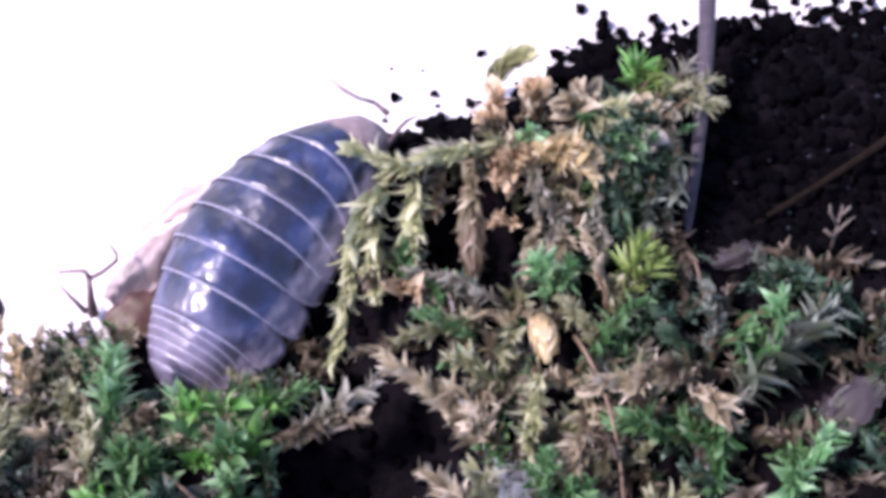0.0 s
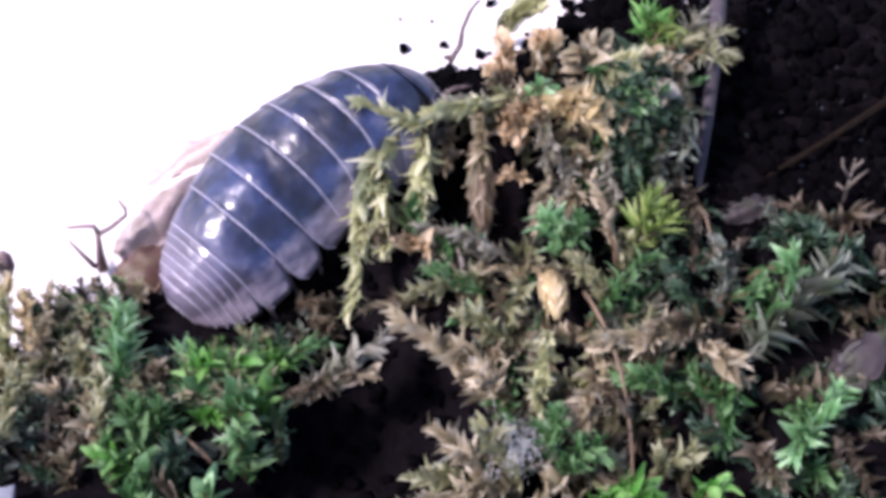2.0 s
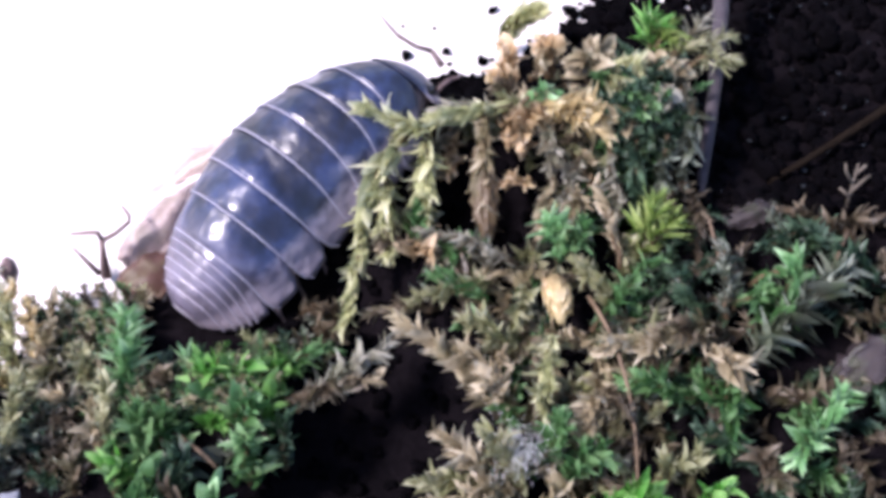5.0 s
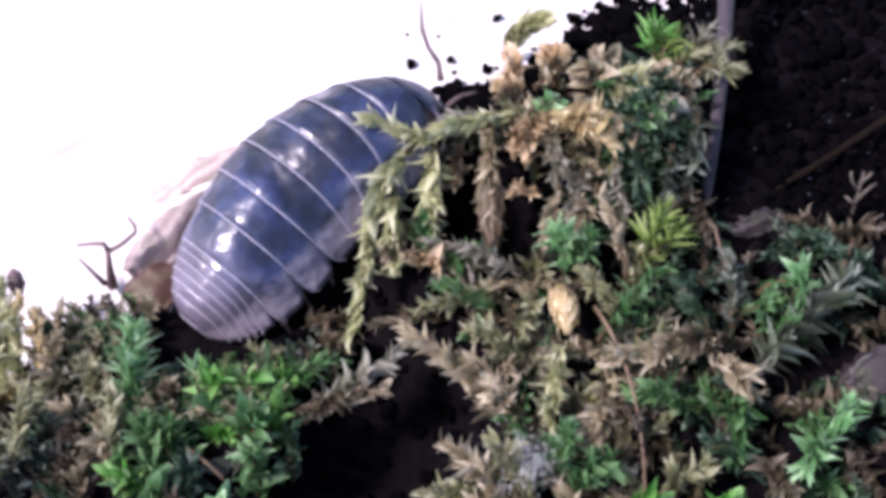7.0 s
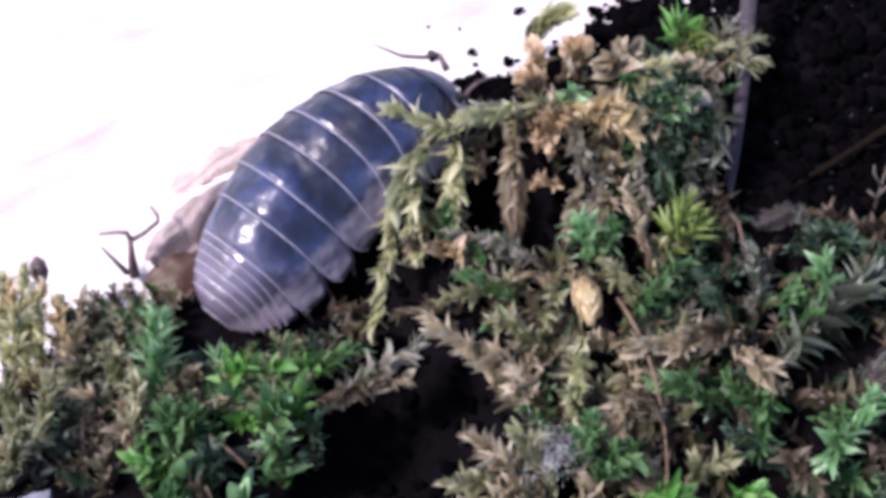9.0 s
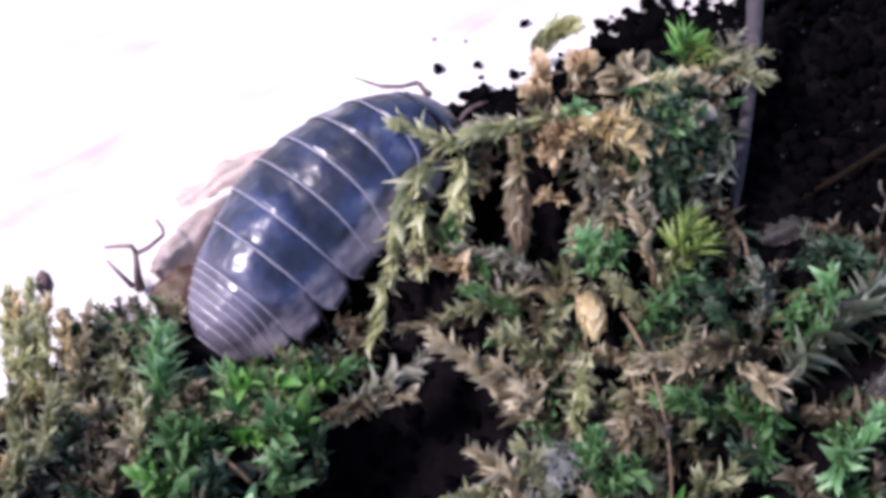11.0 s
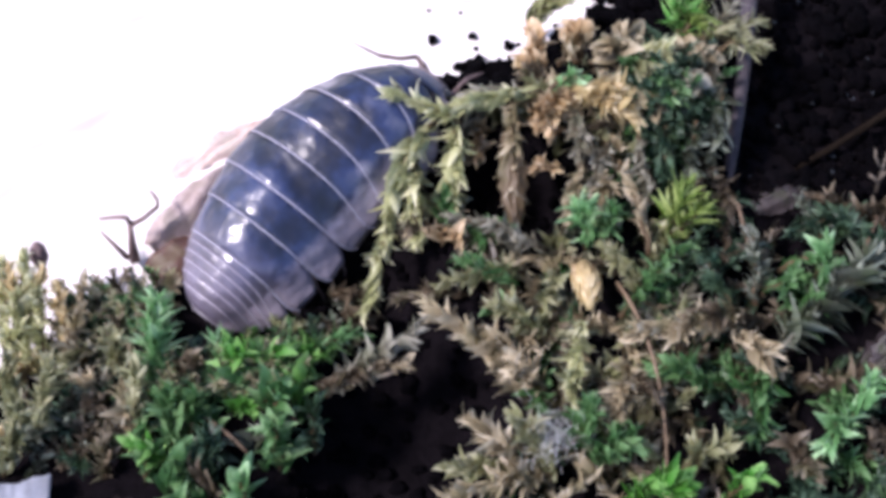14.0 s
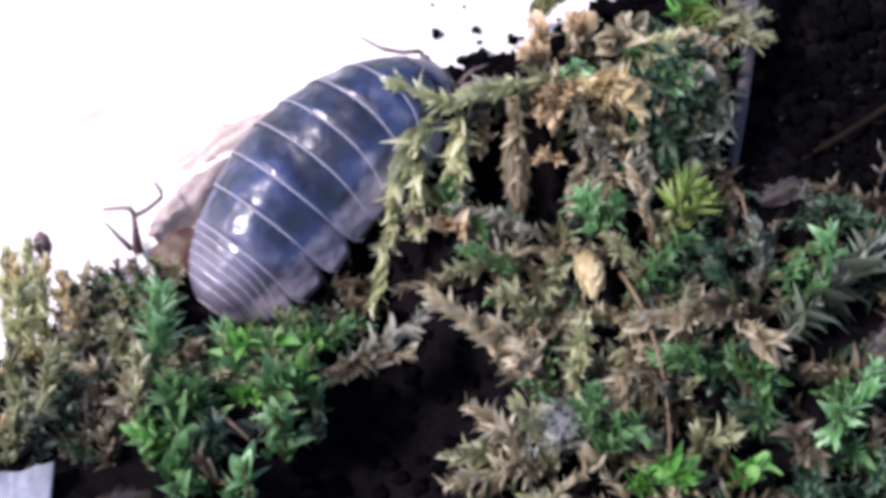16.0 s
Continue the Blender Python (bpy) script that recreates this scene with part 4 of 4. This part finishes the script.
    # withered strands
    for a, b, c in (((-8.5, -7.2, 3.5), (-7.6, -7.9, 4.4), (-6.7, -8.7, 3.7)), ((-6.9, -6.9, 3.6), (-5.9, -6.8, 4.3), (-5.0, -7.5, 3.6)), ((11.9, -1.2, 3.6), (11.4, -0.4, 4.8), (11.2, 0.9, 5.0)), ((15.4, -1.6, 4.6), (15.9, -0.8, 5.0), (16.4, 0.3, 5.0))):
        verts, faces = tube(bezier(a, b, c, 8), [0.07] * 7 + [0.03], 6)
        thing("dry_stalk", "thin withered stalk among the moss", "stalk", data=mesh_of("dry_stalk", verts, faces, TWIG if c[2] < 3 else BARK))
    # whitish fuzz of fine threads
    verts, faces = [], []
    for i in range(200):
        a = V(3.6 + rng.gauss(0, 0.45), -8.4 + rng.gauss(0, 0.42), 5.0 + rng.gauss(0, 0.25))
        d = V(rng.gauss(0, 0.2), rng.gauss(0, 0.2), rng.gauss(0.0, 0.12))
        v, f = tube(bezier(a, a + d + V(0, 0, 0.15), a + 2 * d, 4), [0.0030] * 4, 3)
        faces += [tuple(len(verts) + k for k in g) for g in f]
        verts += v
    thing("white_fuzz", "whitish cobweb-like fuzz of mould on moss", "mould", kind="stuff", data=mesh_of("white_fuzz", verts, faces, FUZZ))
    # dark cap on the olive moss
    verts, faces = tube([(-15.6, -0.5, 2.6), (-15.6, -0.3, 3.0), (-15.62, -0.1, 3.35), (-15.65, 0.05, 3.55)], (0.2, 0.36, 0.3, 0.08), 9)
    thing("seed_pod", "dark brown round seed pod on olive moss", "pod", data=mesh_of("seed_pod", verts, faces, DARK_TWIG))


build_litter()


# ---- the woodlouse ----
def shell_material():
    """Slate-blue horn, mottled, with pale oval marks, lilac skirts and a wet film."""
    k = Mat("woodlouse_shell")
    pos = k.coords()
    axes = k.node("SeparateXYZ", Vector=k.node("TexCoord").outputs["UV"])
    side = axes.outputs["Y"]
    mottle = k.noise(520, 5, 0.7)
    cloud = k.noise(420, 2.5, 0.5)
    fine = k.noise(6000, 3, 0.6)
    both = k.math("ADD", k.math("MULTIPLY", mottle, 0.55), k.math("MULTIPLY", cloud, 0.45))
    base = k.ramp(both, (0.38, (0.004, 0.005, 0.011)), (0.47, (0.009, 0.013, 0.032)), (0.56, (0.021, 0.031, 0.078)), (0.68, (0.085, 0.092, 0.130)))
    cells = k.node("TexVoronoi", Scale=560.0, Vector=pos)
    spot = k.ramp(cells.outputs["Distance"], (0.12, (1, 1, 1)), (0.30, (0, 0, 0)))
    chosen = k.ramp(k.node("SeparateXYZ", Vector=cells.outputs["Color"]).outputs["X"], (0.55, (0, 0, 0)), (0.62, (1, 1, 1)))
    base = k.mix(k.math("MULTIPLY", k.math("MULTIPLY", spot, chosen), 0.6), base, (0.24, 0.23, 0.26))
    pale = k.ramp(k.math("ADD", side, k.math("MULTIPLY", mottle, 0.34)), (0.84, (0, 0, 0)), (1.26, (1, 1, 1)))
    tail = k.ramp(k.math("SUBTRACT", 1.0, axes.outputs["X"]), (0.74, (0, 0, 0)), (0.90, (1, 1, 1)))
    base = k.mix(k.math("MULTIPLY", pale, 0.85), base, (0.25, 0.22, 0.26))
    base = k.mix(k.math("MULTIPLY", tail, k.math("ADD", 0.0, k.math("MULTIPLY", both, 1.05))), base, (0.17, 0.145, 0.175))
    k.set(Base_Color=base, Roughness=k.ramp(mottle, (0.35, (0.50,) * 3), (0.65, (0.34,) * 3)), Specular_IOR_Level=0.4, Coat_Weight=0.38, Coat_Roughness=0.2)
    normal = k.bump(k.math("ADD", k.math("MULTIPLY", cloud, 1.0), k.math("MULTIPLY", fine, 0.015)), 0.9, 0.0007)
    k.put(k.bsdf.inputs["Coat Normal"], normal)
    return k.m


SHELL = shell_material()
RIM = Mat("woodlouse_rim").set(Base_Color=(0.30, 0.29, 0.35), Roughness=0.5).m
TAIL_RIM = Mat("woodlouse_tail_rim").set(Base_Color=(0.26, 0.24, 0.29), Roughness=0.5).m
LEG = stalk_material("woodlouse_leg", (0.10, 0.07, 0.07), (0.28, 0.22, 0.21), 0.45)
FEELER = stalk_material("woodlouse_antenna", (0.05, 0.035, 0.035), (0.14, 0.10, 0.10), 0.45)
EYE = Mat("woodlouse_eye").set(Base_Color=(0.01, 0.01, 0.012), Roughness=0.2).m

LONG = 13.461


def bug_width(u):
    return 3.015 * max(0.0, 1 - abs(2 * u - 1) ** 2.055) ** (0.46 if u > 0.5 else 0.40)


def bug_height(u):
    return 3.005 * max(0.0, 1 - abs(2 * u - 1) ** 2.8) ** 0.5


def bug_point(u, a, lift=0.0):
    """A point of the back: u along the body from tail to head, a from one side (-1) over the top to the other (1)."""
    w, h = bug_width(u) + lift, bug_height(u) + lift
    th = a * radians(97)
    x = (u - 0.5) * LONG * (1.0 if u > 0.5 else 1.03)
    flare = max(0.0, abs(a) - 0.7) / 0.3
    y = w * math.sin(th) + math.copysign(0.52 * flare ** 1.6 * min(1.0, w / 2), a)
    z = 0.75 + h * math.cos(th) - 0.12 * flare ** 2
    bend = -0.249 * (max(0.0, u - 0.42) * 10) ** 1.5
    ring = max(0.0, (u - 0.178) / 0.109)
    return V(x - 0.05 * ring, y + bend + 0.027 * ring * (ring + 1), z)


def tergite(u0, u1, lift_back=0.10, lift_front=-0.04, lobe=0.28, steps=5, across=44, sweep=0.0, power=3, bulge=0.0):
    """Outer and inner skin of one ring of the shell between u0 (its hind edge) and u1."""
    def ring_u(r, a):
        span = u1 - u0
        lo = u0 + span * lobe * abs(a) ** 22
        hi = u1 - span * lobe * 1.1 * abs(a) ** 9
        return lo + (hi - lo) * r - sweep * abs(a) ** power
    outer, inner, where = [], [], []
    for i in range(steps + 1):
        r = i / steps
        lift = lift_back * (1 - r) ** 1.5 + lift_front * r + bulge * math.sin(math.pi * r)
        for j in range(across + 1):
            a = -1 + 2 * j / across
            u = min(0.997, max(0.004, ring_u(r, a)))
            outer.append(bug_point(u, a, lift))
            inner.append(bug_point(u, a, lift - 0.09))
            where.append((u, abs(a)))
    n, m = across + 1, len(outer)
    faces = []
    for i in range(steps):
        for j in range(across):
            k = i * n + j
            faces.append((k, k + n, k + n + 1, k + 1))
            faces.append((m + k, m + k + 1, m + k + n + 1, m + k + n))
    for j in range(across):
        faces.append((j, j + 1, m + j + 1, m + j))
        k = steps * n + j
        faces.append((k + 1, k, m + k, m + k + 1))
    for i in range(steps):
        k = i * n
        faces.append((k + n, k, m + k, m + k + n))
        k = i * n + across
        faces.append((k, k + n, m + k + n, m + k))
    rim = []
    for j in range(across + 1):
        a = -1 + 2 * j / across
        u = max(0.004, ring_u(0, a))
        rim.append((bug_point(u, a, lift_back + 0.01), bug_point(u + 0.0042, a, lift_back + 0.008)))
    return outer + inner, faces, rim, where + where


def rim_mesh(rim, material, thick=0.006):
    verts = [p for pair in rim for p in pair]
    n = len(rim)
    up = V(0, 0, thick)
    faces = [(2 * j, 2 * j + 1, 2 * j + 3, 2 * j + 2) for j in range(n - 1)]
    o = len(verts)
    verts = [v + up for v in verts] + verts
    faces += [(o + 2 * j + 2, o + 2 * j + 3, o + 2 * j + 1, o + 2 * j) for j in range(n - 1)]
    faces += [(o + 2 * j, 2 * j, 2 * j + 2, o + 2 * j + 2) for j in range(n - 1)]
    faces += [(2 * j + 1, o + 2 * j + 1, o + 2 * j + 3, 2 * j + 3) for j in range(n - 1)]
    return mesh_of("rim", verts, faces, material)


def build_bug():
    bug = thing("woodlouse", "slate-blue glossy woodlouse with pale seams crawling beside moss", "woodlouse")
    # seven broad rings, five short ones behind them, and the tail plate
    cuts = [0.178, 0.291, 0.400, 0.516, 0.619, 0.727, 0.831, 0.933]
    rings = [("tergite", cuts[i], cuts[i + 1] + 0.012, 0.22) for i in range(7)]
    small = [0.052, 0.082, 0.108, 0.134, 0.160, 0.196]
    rings += [("tail_ring", small[i] - 0.006, small[i + 1], 0.0) for i in range(5)]
    rings.append(("tail_plate", 0.004, 0.052, 0.0))
    plates = []
    for name, u0, u1, lobe in rings:
        big = name == "tergite"
        sweep, power = (max(0.028 - 0.13 * (u0 - 0.17), 0.294 * (u0 - 0.17) - 0.063, 0.004), 4 if u0 < 0.35 else 3) if big else (0.30 * u0, 3)
        verts, faces, rim, where = tergite(u0, u1, 0.038 if big else 0.016, -0.045 if big else -0.03, lobe, 6 if big else 3, sweep=sweep, power=power)
        ring = part(name, mesh_of(name, verts, faces, SHELL, along=where), bug, "" if big else "lilac-grey short shell ring")
        part("rim", rim_mesh(rim, RIM if big else TAIL_RIM), ring, "pale hind edge")
        if big:
            plates.append(ring)
    # head
    verts, faces, rim, where = tergite(0.933, 0.99, 0.02, -0.1, 0.35, 5)
    head = part("head", mesh_of("head", verts, faces, SHELL, along=where), bug)
    for s in (-1, 1):
        bm = bmesh.new()
        bmesh.ops.create_uvsphere(bm, u_segments=12, v_segments=8, radius=0.3 * MM)
        me = bpy.data.meshes.new("eye")
        bm.to_mesh(me)
        bm.free()
        me.materials.append(EYE)
        part("eye", me, head, "black compound eye", Matrix.Translation(bug_point(0.955, s * 0.78, -0.16) * MM))
    # soft underside
    verts, faces = [], []
    for i in range(17):
        u = 0.02 + 0.96 * i / 16
        for j in range(16):
            a = 2 * math.pi * j / 16
            p = bug_point(u, 0)
            verts.append(V(p[0], p[1] + 0.86 * bug_width(u) * math.cos(a), 0.85 + (0.8 * bug_height(u) if math.sin(a) > 0 else 0.35) * math.sin(a)))
    for i in range(16):
        for j in range(16):
            m = (j + 1) % 16
            faces.append((i * 16 + j, i * 16 + m, i * 16 + 16 + m, i * 16 + 16 + j))
    faces += [tuple(range(15, -1, -1)), tuple(256 + j for j in range(16))]
    part("underside", mesh_of("underside", verts, faces, LEG), bug, "brownish grey soft underside")
    # legs
    for i in range(7):
        for s in (-1, 1):
            u = 0.2 + 0.1 * i
            w = bug_width(u)
            x = (u - 0.5) * LONG
            sway = -0.5 if i < 3 else 0.4
            y0 = bug_point(u, 0)[1]
            w -= 0.1 if i == 0 else 0.55
            pts = [(x, y0 + s * w * 0.6, 0.7), (x + sway * 0.4, y0 + s * w * 0.88, 0.75), (x + sway, y0 + s * (w + 0.25), 0.1), (x + sway * 1.4, y0 + s * (w + 0.55), -0.75), (x + sway * 1.7, y0 + s * (w + 0.6), -1.0)]
            verts, faces = tube(pts, (0.2, 0.2, 0.15, 0.09, 0.03), 7)
            part("leg", mesh_of("leg", verts, faces, LEG), bug)
    # uropods at the tail
    for s in (-1, 1):
        verts, faces = tube([(-6.2, s * 0.4, 0.95), (-6.5, s * 0.5, 0.85), (-6.75, s * 0.5, 0.75)], (0.22, 0.2, 0.06), 7)
        part("uropod", mesh_of("uropod", verts, faces, SHELL), bug)
    feelers = []
    for x, y, z in ((6.5, -0.9, 0.35), (5.4, -2.6, 0.8)):
        verts, faces = tube([(0, 0, 0), (0.3, 0, 0), (0.34, 0, 0), (0.75, 0, 0)], (0.15, 0.14, 0.12, 0.11), 8)
        antenna = part("antenna", mesh_of("antenna", verts, faces, FEELER), bug, "dark jointed antenna", Matrix.Translation(V(x, y, z) * MM))
        reach = 1.0 if z < 0.5 else 0.5
        verts, faces = tube([(reach * p, reach * q, 0) for p, q in ((0, 0), (0.7, 0.1), (1.5, 0), (1.55, -0.02), (2.1, -0.26), (2.65, -0.52))], (0.11, 0.09, 0.095, 0.07, 0.055, 0.02), 7)
        lash = part("flagellum", mesh_of("flagellum", verts, faces, FEELER), antenna, "thin paler antenna tip", Matrix.Translation(V(0.75, 0, 0) * MM))
        feelers.append((antenna, lash, V(x, y, z)))
    return bug, plates + [head], feelers


BUG, PLATES, FEELERS = build_bug()


def motions():
    # seconds, forward and sideways creep, turn, how far each ring slides out from the one behind it, and how far the body curves
    crawl = (
        (0, -0.423, -0.419, 6.78, -0.066, 0.005), (0.5, -0.040, 0.146, 1.32, -0.002, -0.003), (1, 0.364, 0.232, -3.56, 0.022, -0.003), (1.5, 0.376, 0.465, -5.28, 0.019, -0.003), (2, 0.317, 0.330, -5.36, 0.023, -0.003),
        (2.5, 0.378, 0.537, -3.00, -0.002, 0.002), (3, 0.165, 0.659, -2.24, 0.021, 0.002), (3.5, 0.117, 0.653, -1.98, 0.033, 0.002), (4, 0.151, 0.646, -2.58, 0.032, 0.002), (4.5, 0.166, 0.616, -2.73, 0.027, 0.002),
        (7, 0.319, 0.511, -4.49, -0.002, -0.000), (7.5, 0.282, 0.529, -3.78, -0.012, -0.000), (8, 0.318, 0.529, -4.12, -0.001, -0.000), (8.5, 0.171, 0.461, -3.21, -0.001, -0.000), (9, 0.221, 0.483, -2.91, -0.003, -0.000),
        (11.5, -0.233, -0.199, -2.34, 0.000, -0.000), (12, -0.170, -0.186, -2.94, -0.022, -0.000), (12.5, -0.168, -0.193, -2.64, -0.014, -0.000), (13, -0.170, -0.186, -2.67, -0.015, -0.000), (13.5, -0.162, -0.169, -2.60, -0.017, -0.000),
        (14, -0.156, -0.162, -2.54, -0.013, -0.000), (14.5, -0.134, -0.147, -2.37, -0.017, -0.000), (15, -0.120, -0.159, -1.80, -0.009, -0.000), (15.5, -0.126, -0.158, -1.83, -0.011, -0.000), (16, -0.085, -0.185, -2.36, -0.015, -0.000),
    )
    walk(BUG, [(t, pose((-4.807 + dx) * MM, (3.356 + dy) * MM, 2.407 * MM, -10.05, -15.72, 54.07 + turn)) for t, dx, dy, turn, *_ in crawl])
    for i, plate in enumerate(PLATES):
        walk(plate, [(t, pose(slide * (i + 0.5) * MM, curve * (i + 0.5) ** 2 * MM, 0)) for t, *_, slide, curve in crawl])
    # the antennae feel about: angles of the foot and of the lash, as seen from above the tail
    feel = ((0, 132, 150), (0.5, 40, 50), (1, 68, 72), (1.5, 55, 58), (2, 58, 76), (2.5, 64, 82), (3, 122, 135), (3.5, 125, 145), (4, 122, 150), (4.5, 128, 160),
            (7, 98, 118), (7.5, 106, 152), (8, 112, 186), (8.5, 114, 186), (9, 118, 183), (11.5, 128, 186), (12.5, 124, 180), (14.5, 122, 178), (16, 118, 177))
    # where the moving foot sits on the head
    foot_at = ((0, 7.0, -1.8), (0.5, 6.6, -2.2), (1, 7.3, -2.0), (2, 7.7, -1.8), (3, 7.6, -1.9), (4.5, 7.4, -2.0), (8, 6.9, -1.3), (9, 6.8, -1.1), (11.5, 6.46, -0.65), (13, 6.45, -0.9), (16, 6.2, -0.86))
    body = pose(0, 0, 0, -10.05, -15.72, 51.7).to_3x3().inverted()
    seen = Matrix(((1, 0, 0), (0, 0.866, -0.5), (0, 0.5, 0.866)))
    for k, (antenna, lash, foot) in enumerate(FEELERS):
        swing = 1.0 if k == 0 else 0.1
        rest = 0 if k == 0 else 30
        rows = []
        for t, a, b in feel:
            place = foot
            if k == 0:
                place = V(*(np.interp(t, [f[0] for f in foot_at], [f[n] for f in foot_at]) for n in (1, 2)), foot[2])
            turn = body @ seen @ Matrix.Rotation(radians(rest + (a - rest) * swing), 3, "Z")
            rows.append((t, Matrix.Translation(place * MM) @ turn.to_4x4()))
        walk(antenna, rows)
        walk(lash, [(t, pose(0.75 * MM, 0, 0, 0, 0, (b - a) * swing)) for t, a, b in feel])

    # the hanging shoot swings as the woodlouse pushes past it
    nudge = ((0, 0.35, 0.2), (0.5, 0.58, 0.2), (1, 0.77, 0.58), (1.5, 0.72, 0.49), (2, 0.6, 0.47), (2.5, 0.21, 0.1), (4.5, 0.24, 0.03), (9, 0.25, 0.04), (11.5, 0, -0.04), (14.5, 0.02, 0), (16, 0.2, 0))
    walk(HANGING, [(t, pose((-1.83 + dx * 0.4) * MM, (1.35 + dy * 0.8) * MM, (4.2 + dy * 0.3) * MM, 0, 0, math.degrees(dx * 0.6 / 4.1))) for t, dx, dy in nudge])


motions()
